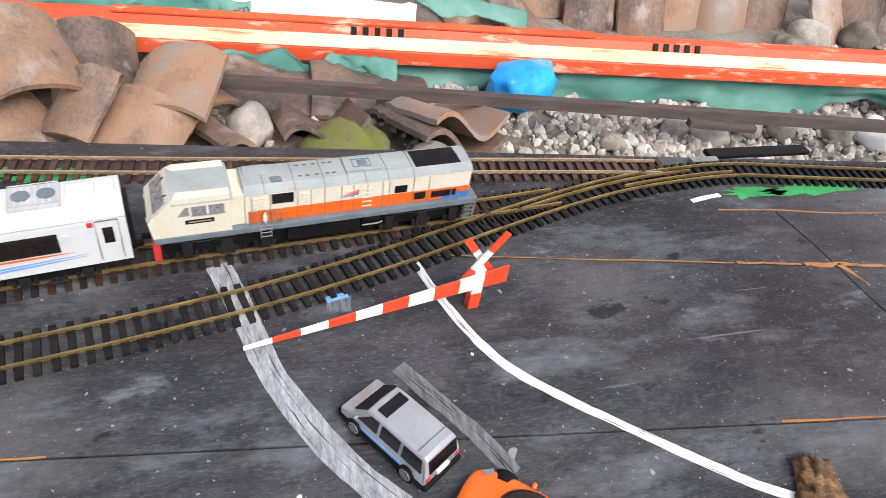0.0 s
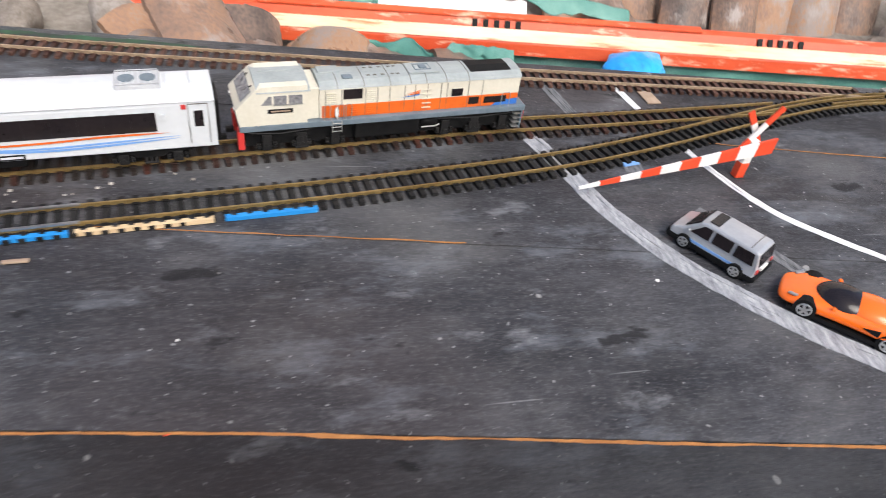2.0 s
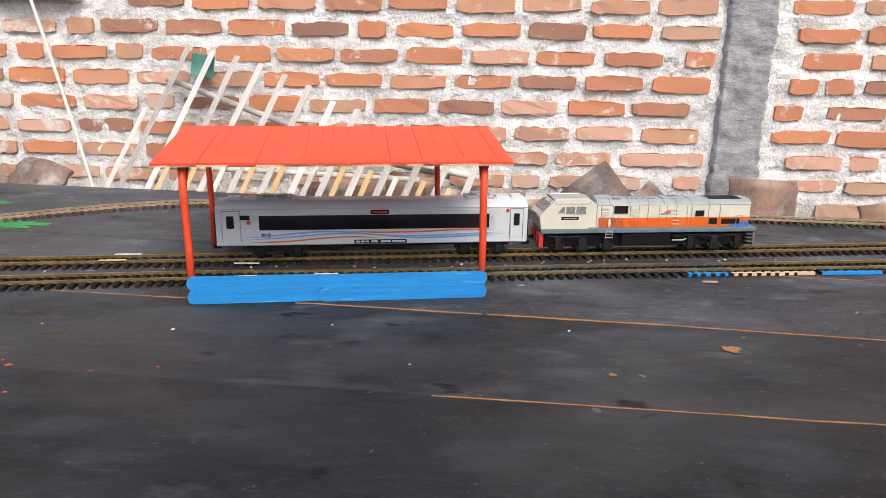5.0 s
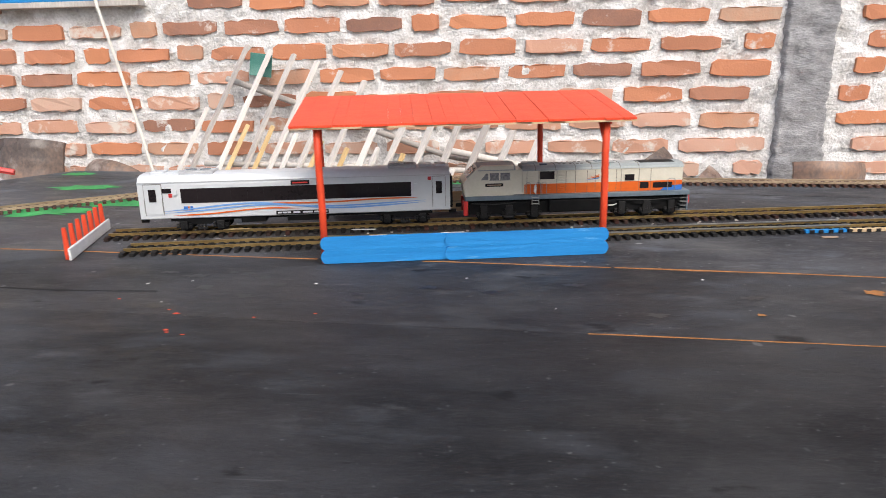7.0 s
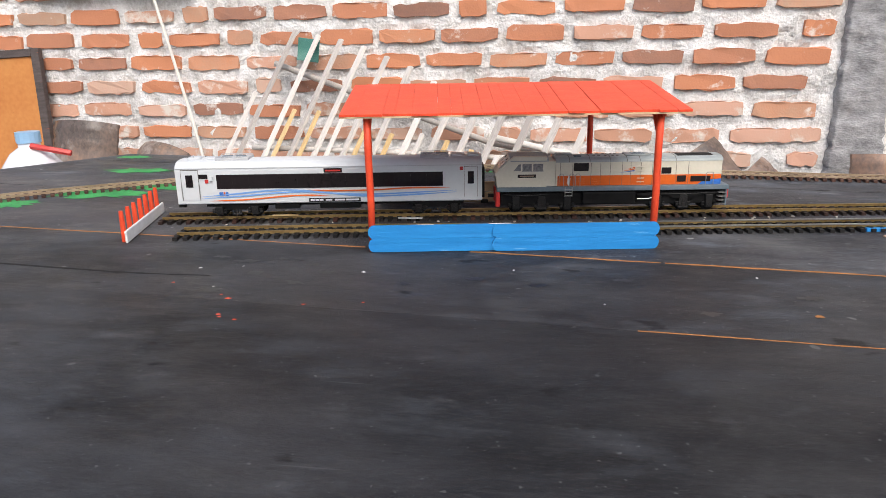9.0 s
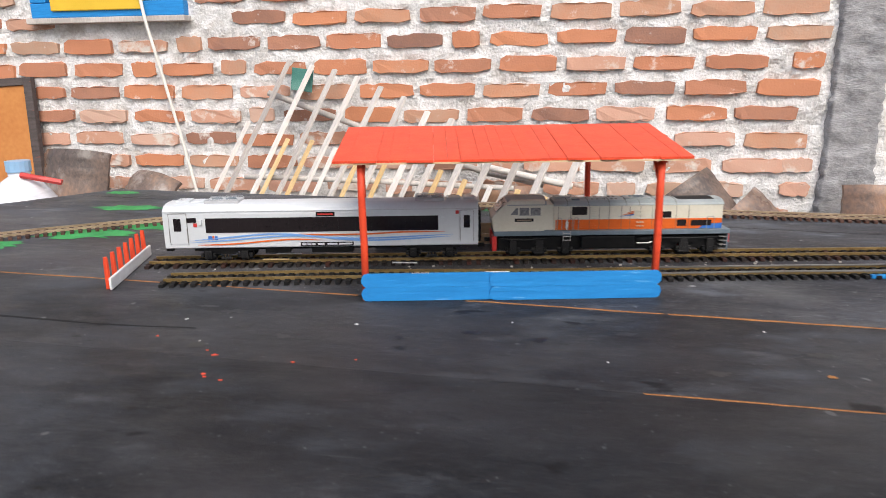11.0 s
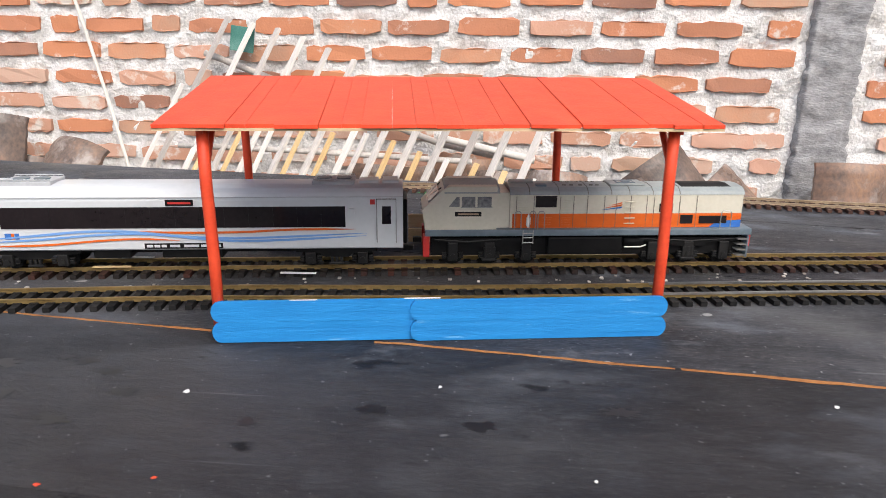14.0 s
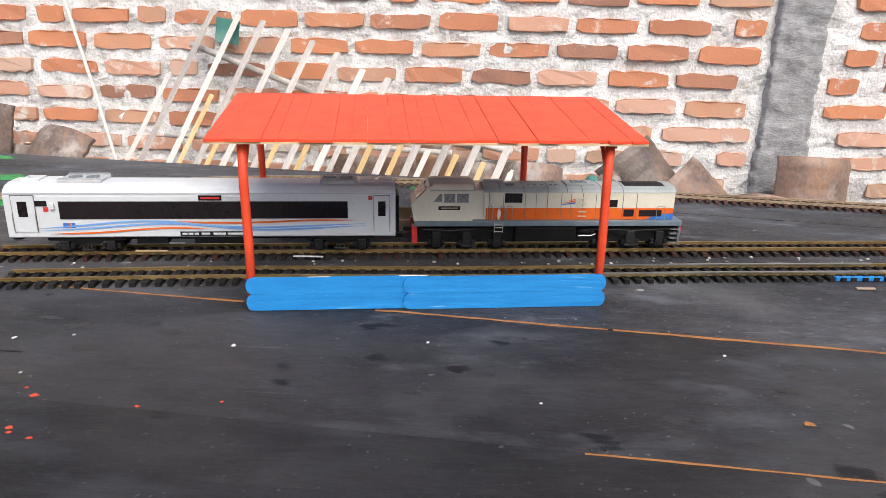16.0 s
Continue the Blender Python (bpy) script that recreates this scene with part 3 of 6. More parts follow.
def build_table():
    table = empty("table", "low table of planks painted matt black with worn bare seams", "table")
    lines = [BACK] + SEAMS + [FRONT]
    xl, xr = -1.05, 1.9

    def left(y):
        return -0.46 - (0.43 - y) * 0.66 if y > -0.1 else -0.81
    # tones from the back plank to the front: paler first, darker last
    plank_tones = ("board_pale", "board_pale", "board_pale", "board", "board_dark", "board_dark")
    for la, lb, coat in zip(lines, lines[1:], plank_tones):
        bm = bmesh.new()
        n = 40
        top, low = [], []
        ya, yb = seam(la, -0.5), seam(lb, -0.5)
        x_a, x_b = left(ya), left(yb)
        ga, gb = (0.0001 if line is SEAMS[3] else 0.0006 for line in (la, lb))
        pts = [(x_a + (xr - x_a) * i / n, "a") for i in range(n + 1)] + [(xr + (x_b - xr) * i / n, "b") for i in range(n + 1)]
        outline = []
        for x, side in pts:
            y = seam(la, x) - ga + ga * 0.5 * noise.noise(Vector((x * 60, ya * 9, 0))) if side == "a" else seam(lb, x) + gb + gb * 0.5 * noise.noise(Vector((x * 60, yb * 9, 0)))
            outline.append((x, y))
        prism(outline, -0.024, 0.0, "z", bm)
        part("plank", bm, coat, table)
    part("underframe", box(-0.6, 1.7, -0.6, -0.56, -0.09, -0.026), "bar", table)
    part("underframe", box(-0.4, 1.7, 0.12, 0.16, -0.09, -0.026), "bar", table)
    for x, y in ((-0.38, 0.14), (1.6, 0.14), (-0.5, -0.58), (1.6, -0.58)):
        part("leg", box(x - 0.025, x + 0.025, y - 0.025, y + 0.025, -0.53, -0.0905), "bar", table)
    part("backing", prism([(-0.3, 0.36), (1.8, 0.14), (1.8, -0.68), (-0.7, -0.68)], -0.0265, -0.0245, "z"), "gap", table)

    def wood(k, x0, x1, width, off=0.0, mat="board_edge"):
        line = SEAMS[k]
        rng = random.Random(int(x0 * 1000) + k)
        knots = [(x0 + (x1 - x0) * i / 14, seam(line, x0 + (x1 - x0) * i / 14) + off + rng.uniform(-0.0004, 0.0004)) for i in range(15)]
        part("worn_edge", stroke(knots, width, 0.0, rng, 0.5, 0.0003), mat, table, "bare orange-brown wood showing along a plank seam")
    wood(0, 0.80, 1.0, 0.0009, 0.0009)
    wood(0, 1.0, 1.05, 0.0018, 0.001)
    wood(0, 1.05, 1.15, 0.004, 0.0014)
    wood(1, 0.40, 0.6, 0.0007, 0.0008)
    wood(1, 0.95, 1.3, 0.0012, 0.001)
    wood(2, -0.6, -0.003, 0.0011, -0.001)
    wood(2, 0.07, 0.2, 0.0012, -0.001)
    wood(2, 0.2, 1.0, 0.0013, -0.0010)
    wood(3, 0.17, 0.42, 0.0007, -0.0008)
    rng = random.Random(4)
    part("split", stroke([(1.066, 0.2), (1.072, 0.16), (1.077, 0.10), (1.09, 0.03)], 0.0012, 0.0, rng, 0.4, 0.0002), "gap", table)
    part("split", stroke([(-0.30, -0.047), (-0.228, -0.053), (-0.15, -0.06), (-0.088, -0.06)], 0.0016, 0.0, rng, 0.5, 0.0002), "gap", table)
    part("split", stroke([(1.02, 0.207), (1.07, 0.202), (1.12, 0.194), (1.2, 0.187)], 0.0012, 0.0, rng, 0.5, 0.0002), "board_edge", table)
    part("split", stroke([(1.075, 0.142), (1.082, 0.128), (1.084, 0.118)], 0.004, 0.0, rng, 0.6, 0.0003), "board_edge", table)
    return table


table = build_table()


def build_paint():
    rng = random.Random(11)
    def mark(name, bm, mat, label, group="painted marks"):
        tagged(part(name, bm, mat), label, "paint mark", group, "structure")
    road = [(0.784, 0.178), (0.790, 0.154), (0.801, 0.120), (0.815, 0.094), (0.838, 0.070), (0.861, 0.050), (0.892, 0.023), (0.921, 0.001), (0.955, -0.016), (0.985, -0.038), (1.03, -0.08)]
    mark("road_line", streaks(road, 0.0052, rng, 6, 0.88, 0.75), "line_white", "hand-painted white road edge line")
    grey = [(0.671, 0.190), (0.676, 0.175), (0.686, 0.138), (0.696, 0.104), (0.712, 0.07), (0.732, 0.04), (0.763, 0.004), (0.796, -0.027), (0.84, -0.062), (0.9, -0.1)]
    mark("road_line", streaks(grey, 0.0135, rng, 7, 1.02, 0.4), "line_grey", "thin streaky grey road edge line")
    for knots, w, mat in (([(0.66, 0.275), (0.661, 0.245), (0.662, 0.212)], 0.008, "line_grey"), ([(0.708, 0.269), (0.711, 0.246), (0.715, 0.222)], 0.01, "line_faint"),
                          ([(0.769, 0.267), (0.771, 0.248), (0.774, 0.228)], 0.006, "line_white"), ([(0.735, 0.157), (0.734, 0.15), (0.733, 0.142)], 0.014, "line_faint"),
                          ([(0.757, 0.103), (0.77, 0.082), (0.785, 0.058), (0.797, 0.033)], 0.009, "line_faint"), ([(0.829, 0.010), (0.85, -0.006), (0.873, -0.021)], 0.009, "line_white"),
                          ([(0.897, -0.036), (0.92, -0.052), (0.95, -0.074)], 0.009, "line_white"), ([(1.004, 0.2185), (1.018, 0.2215), (1.032, 0.2235)], 0.004, "line_white")):
        mark("road_dash", streaks(knots, w, rng, 5, 0.95, 0.5), mat, "painted road dash, worn and streaky", "road dashes")
    mark("green_field", prism([(1.178, 0.182), (1.6, 0.13), (1.6, -0.2), (1.5, -0.2)], 0.0, 0.0004, "z"), "green_field", "flat green painted field with a white border")
    mark("field_border", stroke([(1.166, 0.188), (1.3, 0.172), (1.6, 0.135)], 0.008, 0.0003, rng, 0.1), "line_white", "white painted border of the green field")
    mark("field_border", stroke([(1.166, 0.188), (1.26, 0.081), (1.5, -0.205)], 0.009, 0.0003, rng, 0.1), "line_white", "white painted border of the green field")
    for cx, cy, rx, ry in ((1.12, 0.224, 0.05, 0.007), (1.062, 0.2235, 0.025, 0.007), (1.26, 0.208, 0.05, 0.007), (0.58, 0.283, 0.03, 0.008), (0.54, 0.287, 0.02, 0.006),
                           (0.20, 0.312, 0.07, 0.008), (0.10, 0.32, 0.05, 0.008), (-0.33, 0.17, 0.05, 0.018), (-0.27, 0.21, 0.04, 0.016), (-0.39, 0.12, 0.03, 0.016), (-0.43, 0.40, 0.02, 0.012), (-0.36, 0.3, 0.04, 0.015)):
        mark("green_smear", blob(cx, cy, rx, ry, rng, 0.0004, 30, 0.35), "green_paint", "smear of green paint on the black table", "green smears")
    mark("green_smear", stroke([(-0.23, 0.27), (-0.1, 0.345), (0.05, 0.355), (0.2, 0.348), (0.45, 0.318)], 0.012, 0.0, rng, 0.3), "green_faded", "green painted strip beside the far track", "green smears")
    for x, y, r in ((-0.058, -0.098, 0.0022), (-0.052, -0.122, 0.0016), (-0.05, -0.125, 0.0013), (-0.04, -0.128, 0.0013), (-0.011, -0.102, 0.0013), (-0.065, -0.092, 0.001), (-0.105, -0.075, 0.0013), (0.022, -0.095, 0.001), (0.45, -0.03, 0.001)):
        mark("paint_drop", blob(x, y, r * 0.9, r * 0.65, rng, 0.0003, 12), "red_paint", "small dried drop of red paint", "red paint drops")
    for x, y, r in ((0.008, -0.043, 0.0016), (0.103, -0.029, 0.0011), (0.25, -0.028, 0.0013), (-0.102, -0.046, 0.0016), (-0.075, -0.04, 0.001), (0.156, -0.083, 0.0009), (0.798, 0.105, 0.0013), (0.70, 0.041, 0.0016), (-0.076, -0.08, 0.0009), (0.45, 0.02, 0.001)):
        mark("paint_drop", blob(x, y, r * 0.75, r * 0.95, rng, 0.0005, 10), "white_paint", "small white speck of dried paint", "white specks")
    for x, y, rx, ry in ((0.038, -0.061, 0.0035, 0.0028), (-0.078, -0.028, 0.007, 0.0032), (-0.055, -0.020, 0.004, 0.002), (-0.1, -0.02, 0.007, 0.002), (-0.016, -0.045, 0.005, 0.003), (-0.062, -0.052, 0.006, 0.0035), (-0.075, -0.085, 0.006, 0.0036), (0.08, -0.047, 0.005, 0.003), (-0.03, -0.03, 0.006, 0.003), (-0.045, -0.022, 0.005, 0.003), (-0.03, -0.066, 0.006, 0.003), (0.27, -0.06, 0.006, 0.003), (0.12, -0.055, 0.005, 0.003), (0.17, -0.04, 0.006, 0.003), (0.21, -0.09, 0.006, 0.003)):
        mark("stain", blob(x, y, rx, ry, rng, 0.0002, 24, 0.45), "stain", "dark oily stain on the table", "dark stains")


build_paint()


# ---- tracks ----
GAUGE, RAIL_Z = 0.0155, 0.0052
TRACK_A = [(-0.157, 0.0275), (-0.026, 0.0505), (0.10, 0.066), (0.2, 0.081), (0.283, 0.094), (0.337, 0.1015), (0.396, 0.110), (0.462, 0.119), (0.535, 0.1295), (0.6, 0.1405), (0.646, 0.149), (0.704, 0.162), (0.772, 0.182),
           (0.842, 0.206), (0.904, 0.226), (0.953, 0.2385), (1.004, 0.246), (1.059, 0.249), (1.11, 0.2425), (1.2, 0.2305), (1.3, 0.217), (1.6, 0.177)]


def track_b_y(x):
    return 0.1031 + 0.1556 * x - 0.0161 * x * x - 0.0016 * x ** 3 + 0.004 * math.exp(-((x - 0.62) / 0.1) ** 2)


TRACK_B = [(-0.195 + 0.0905 * i, track_b_y(-0.195 + 0.0905 * i)) for i in range(12)] + [(0.9, 0.2292)]
TRACK_C = [(-0.53, -0.03), (-0.46, 0.075), (-0.399, 0.14), (-0.342, 0.183), (-0.283, 0.222), (-0.225, 0.265), (-0.16, 0.302), (-0.083, 0.325), (0.0, 0.334), (0.1, 0.335), (0.228, 0.326), (0.336, 0.3125), (0.469, 0.2995), (0.611, 0.2865),
           (0.767, 0.2745), (0.92, 0.264), (1.0, 0.2565)]


def build_track(knots, label, rail_mat, tie_mat, ties=(0, 9)):
    track = empty("railway_track", label, "model track", group="model railway tracks")
    xy, head = curve_points(knots, 0.006)
    for side in (-1, 1):
        o = side * GAUGE / 2
        prof = [(o - 0.0003, 0.0026), (o + 0.0003, 0.0026), (o + 0.0003, 0.0042), (o + 0.0006, 0.0045), (o + 0.0006, RAIL_Z), (o - 0.0006, RAIL_Z), (o - 0.0006, 0.0045), (o - 0.0003, 0.0042)]
        part("rail", sweep(xy, head, prof), rail_mat, track, "", False)
    me = box(-0.0017, 0.0017, -0.0145, 0.0145, 0.0, 0.0025)
    box(-0.002, 0.002, -GAUGE / 2 - 0.0022, -GAUGE / 2 + 0.0022, 0.0023, 0.0030, bm=me)
    box(-0.002, 0.002, GAUGE / 2 - 0.0022, GAUGE / 2 + 0.0022, 0.0023, 0.0030, bm=me)
    first = part("sleeper", me, tie_mat, track)
    sxy, shead = curve_points(knots, 0.0076)
    rng = random.Random(5)
    for i, ((x, y), a) in enumerate(zip(sxy, shead)):
        m = pose(x, y, 0.0003, 0, 0, math.degrees(a) + rng.uniform(-1.5, 1.5))
        if i == 0:
            first.matrix_basis = m
            continue
        ob = new("sleeper", first.data)
        ob.parent, ob.matrix_basis = track, m
        if len(track.children) > 300:
            break
    return track


track_a = build_track(TRACK_A, "black plastic model track with brass rails, lying on the table", "brass", "sleeper")
track_b = build_track(TRACK_B, "model track with dull brass rails and reddish sleepers beside the platform", "brass", "sleeper_dark")
track_c = build_track(TRACK_C, "outer model track with tarnished rails and brown sleepers", "rail_rust", "sleeper_brown")


def build_steel_rails():
    xy, head = curve_points(TRACK_A, 0.006)
    keep = (xy[:, 0] > 0.2) & (xy[:, 0] < 0.40)
    for side in (-1, 1):
        o = side * GAUGE / 2
        part("rail_head", sweep(xy[keep], head[keep], [(o - 0.0009, 0.0046), (o + 0.0009, 0.0046), (o + 0.0009, RAIL_Z + 0.0003), (o - 0.0009, RAIL_Z + 0.0003)]), "steel", track_a, "bright nickel rail section")
    for x0, x1, off in ((0.86, 1.02, 0.003), (0.95, 1.06, -0.003)):
        keep = (xy[:, 0] > x0) & (xy[:, 0] < x1)
        part("switch_blade", sweep(xy[keep], head[keep], [(off - 0.0006, 0.003), (off + 0.0006, 0.003), (off + 0.0006, RAIL_Z), (off - 0.0006, RAIL_Z)]), "brass", track_a)
    part("switch_motor", box(1.05, 1.15, 0.268, 0.279, 0.0, 0.0042, 0.0012), "black", track_a, "black plastic point motor beside the switch")
    part("switch_motor_lever", box(1.03, 1.055, 0.262, 0.268, 0.0, 0.004, 0.0006), "steel", track_a)


build_steel_rails()


# ---- platform shelter ----
ST = pose(0, 0, 0, 0, 0, math.degrees(math.atan2(0.033, 0.2)))
ST_L = 0.2027


def build_station():
    st = empty("platform_shelter", "handmade station shelter with red stick roof and red posts", "station", ST)
    rng = random.Random(21)

    def stick(x0, x1, z0, z1, y0, y1, mat, label=""):
        r = (z1 - z0) / 2
        c = (z0 + z1) / 2
        out = [(x0 + r * 0.75 + r * 0.75 * math.cos(a), c + r * math.sin(a)) for a in np.linspace(math.pi / 2, 1.5 * math.pi, 9)]
        out += [(x1 - r * 0.75 + r * 0.75 * math.cos(a), c + r * math.sin(a)) for a in np.linspace(-math.pi / 2, math.pi / 2, 9)]
        part("stick", prism(out, y0, y1, "y"), mat, st, label)
    for k, (z0, z1) in enumerate(((0.0003, 0.0098), (0.0099, 0.0194))):
        stick(0.0, 0.092, z0, z1, 0.0, 0.0018, "blue_paint", "bright blue painted ice-cream stick")
        stick(0.0865, ST_L, z0, z1, -0.0019, -0.0001, "blue_paint", "bright blue painted ice-cream stick")
    part("bare_edge", box(0.084, 0.1, 0.0003, 0.0014, 0.01945, 0.0197, 0.0001), "white_paint", st, "bare pale edge of the upper stick")
    part("bare_edge", box(0.034, 0.046, 0.0004, 0.0012, 0.01945, 0.0196, 0.00005), "white_paint", st, "bare pale edge of the upper stick")
    ridge_y, eave_f, eave_b = 0.094, -0.004, 0.182
    zf, zr, zb = 0.0945, 0.1085, 0.0935
    x0, x1 = -0.015, 0.218
    for fy, fz, by, bz, shift0, shift1 in ((eave_f, zf, ridge_y, zr, 0.0, -0.006), (eave_b, zb, ridge_y + 0.001, zr, 0.0, -0.006)):
        x = x0
        while x < x1 - 0.004:
            w = min(rng.choice((0.0088, 0.0105, 0.0125, 0.017)) * rng.uniform(0.9, 1.1), x1 - x)
            d = rng.uniform(-0.0012, 0.0012) * (1 if fy < by else -1)
            h = rng.uniform(-0.0002, 0.0002)
            bm = bmesh.new()
            prof = [(x + 0.00007, fy + d), (x + w - 0.00007, fy + d + rng.uniform(-0.0012, 0.0012)), (x + w - 0.00012, by), (x + 0.00012, by)]
            lo = [bm.verts.new((px, py, (fz if py in (prof[0][1], prof[1][1]) else bz) + h)) for px, py in prof]
            hi = [bm.verts.new((v.co.x, v.co.y, v.co.z + 0.0015)) for v in lo]
            for i in range(4):
                bm.faces.new((lo[i], lo[(i + 1) % 4], hi[(i + 1) % 4], hi[i]))
            bm.faces.new(lo[::-1])
            bm.faces.new(hi)
            part("roof_strip", bm, "red_paint", st)
            x += w
    part("eave_edge", box(x0, x1, eave_f + 0.0005, eave_f + 0.002, zf - 0.0012, zf - 0.0001), "raw_wood", st, "unpainted pale eave edge")
    part("gable_beam", prism([(eave_f + 0.004, zf - 0.001), (ridge_y, zr - 0.001), (eave_b - 0.004, zb - 0.001), (eave_b - 0.004, zb - 0.003), (eave_f + 0.004, zf - 0.003)], x0 + 0.016, x0 + 0.0185), "red_paint", st)
    part("gable_beam", prism([(eave_f + 0.004, zf - 0.001), (ridge_y, zr - 0.001), (eave_b - 0.004, zb - 0.001), (eave_b - 0.004, zb - 0.003), (eave_f + 0.004, zf - 0.003)], x1 - 0.0185, x1 - 0.016), "red_paint", st)
    for px, py, top in ((0.0025, 0.0035, 0.0935), (ST_L - 0.003, 0.004, 0.0935), (-0.012, 0.154, 0.096), (0.185, 0.152, 0.096)):
        part("post", tube([(px, py, 0.0003), (px + 0.0003, py, top * 0.4), (px - 0.0002, py, top * 0.75), (px, py, top)], 0.0025, 10), "red_paint", st, smooth=True)
        s = 1 if px < 0.1 else -1
        part("brace", tube([(px, py, top - 0.018), (px - s * -0.001, py + (0.012 if py < 0.1 else -0.012), top - 0.001)], 0.0015, 6), "red_paint", st)
    return st


def build_back_bench():
    b = empty("plank_barrier", "low unpainted barrier of pale wooden sticks behind the track", "barrier", ST @ pose(-0.012, 0.152, 0))
    rng = random.Random(3)
    for k in range(2):
        for x0, x1 in ((0.008, 0.1), (0.101, 0.196)):
            part("stick", box(x0, x1, 0.0026, 0.0045, 0.0005 + 0.0098 * k, 0.0097 + 0.0098 * k, 0.0006), "raw_wood", b)
    for x in (0.036, 0.088, 0.14, 0.18):
        part("cleat", box(x, x + 0.009, 0.0006, 0.0025, 0.0008, 0.0205, 0.0005), "raw_wood", b, "short upright cleat")
    return b


station = build_station()
build_back_bench()


def build_buffer_fence():
    f = empty("buffer_fence", "small white stick fence with red pointed pegs at the track end", "fence")
    a, b = Vector((-0.187, 0.003, 0)), Vector((-0.214, 0.1, 0))
    d = (b - a)
    f.matrix_basis = pose(a.x, a.y, 0, 0, 0, math.degrees(math.atan2(d.y, d.x)))
    L = d.length
    part("stick", box(0, L, -0.001, 0.001, 0.0004, 0.0098, 0.0009), "white_paint", f)
    for i in range(7):
        x = 0.006 + (L - 0.012) * i / 6
        part("peg", tube([(x, 0.0032, 0.0004), (x, 0.0032, 0.0205), (x, 0.0032, 0.024)], 0.0021, 8, taper=0.7), "red_paint", f, "red painted pointed peg")


build_buffer_fence()


def build_gate():
    g = empty("level_crossing_gate", "red and white striped crossing barrier with a crossbuck sign", "barrier", pose(0.808, 0.14, 0, 0, 0, 186))
    part("post", box(-0.0035, 0.0035, -0.003, 0.003, 0.0003, 0.012, 0.0006), "red_paint", g)
    part("post_top", box(-0.0034, 0.0034, -0.0029, 0.0029, 0.0121, 0.03, 0.0006), "white_paint", g)
    n, L = 10, 0.1275
    z0, z1 = 0.0262, 0.0052
    x0 = -0.016
    for i in range(n):
        u0, u1 = i / n, (i + 1) / n
        a, b = x0 + (L - x0) * u0, x0 + (L - x0) * u1
        za, zb = z0 + (z1 - z0) * u0, z0 + (z1 - z0) * u1
        ha, hb = 0.0058 * (1 - 0.86 * u0), 0.0058 * (1 - 0.86 * u1)
        part("arm_section", prism([(a, za - ha), (b, zb - hb), (b, zb + hb), (a, za + ha)], 0.0032, 0.0048, "y"), "red_paint" if i % 2 == 0 else "white_paint", g)
    for sgn in (1, -1):
        for j in range(3):
            reach = 0.0215 if sgn > 0 else 0.0165
            u0, u1 = -reach + 2 * reach * j / 3, -reach + 2 * reach * (j + 1) / 3
            bm = box(u0, u1, -0.0008, 0.0008, -0.0022, 0.0022, 0.0003)
            part("crossbuck_board", bm, "white_paint" if j == 1 else "red_paint", g, m=pose(0.0, 0.0 - 0.001 + 0.0018 * sgn, 0.036, 0, sgn * 55, 0))
    return g


build_gate()


# ---- the train ----
def side_plate(x0, x1, z0, z1, y, side, depth=0.0003, bm=None):
    return box(x0, x1, min(side * y, side * (y + depth)), max(side * y, side * (y + depth)), z0, z1, bm=bm)


def wave(knots, width, y, side):
    """A curved livery stripe on a flat side."""
    xz, head = curve_points(knots, 0.004)
    bm = bmesh.new()
    rows = []
    n = len(xz)
    for i, ((x, z), a) in enumerate(zip(xz, head)):
        w = width / 2 * min(1.0, 0.15 + 6 * i / n, 0.15 + 6 * (n - 1 - i) / n)
        rows.append([bm.verts.new((x - math.sin(a) * o, side * y, z + math.cos(a) * o)) for o in (w, -w)])
    for a, b in zip(rows, rows[1:]):
        bm.faces.new((a[0], a[1], b[1], b[0]))
    return bm


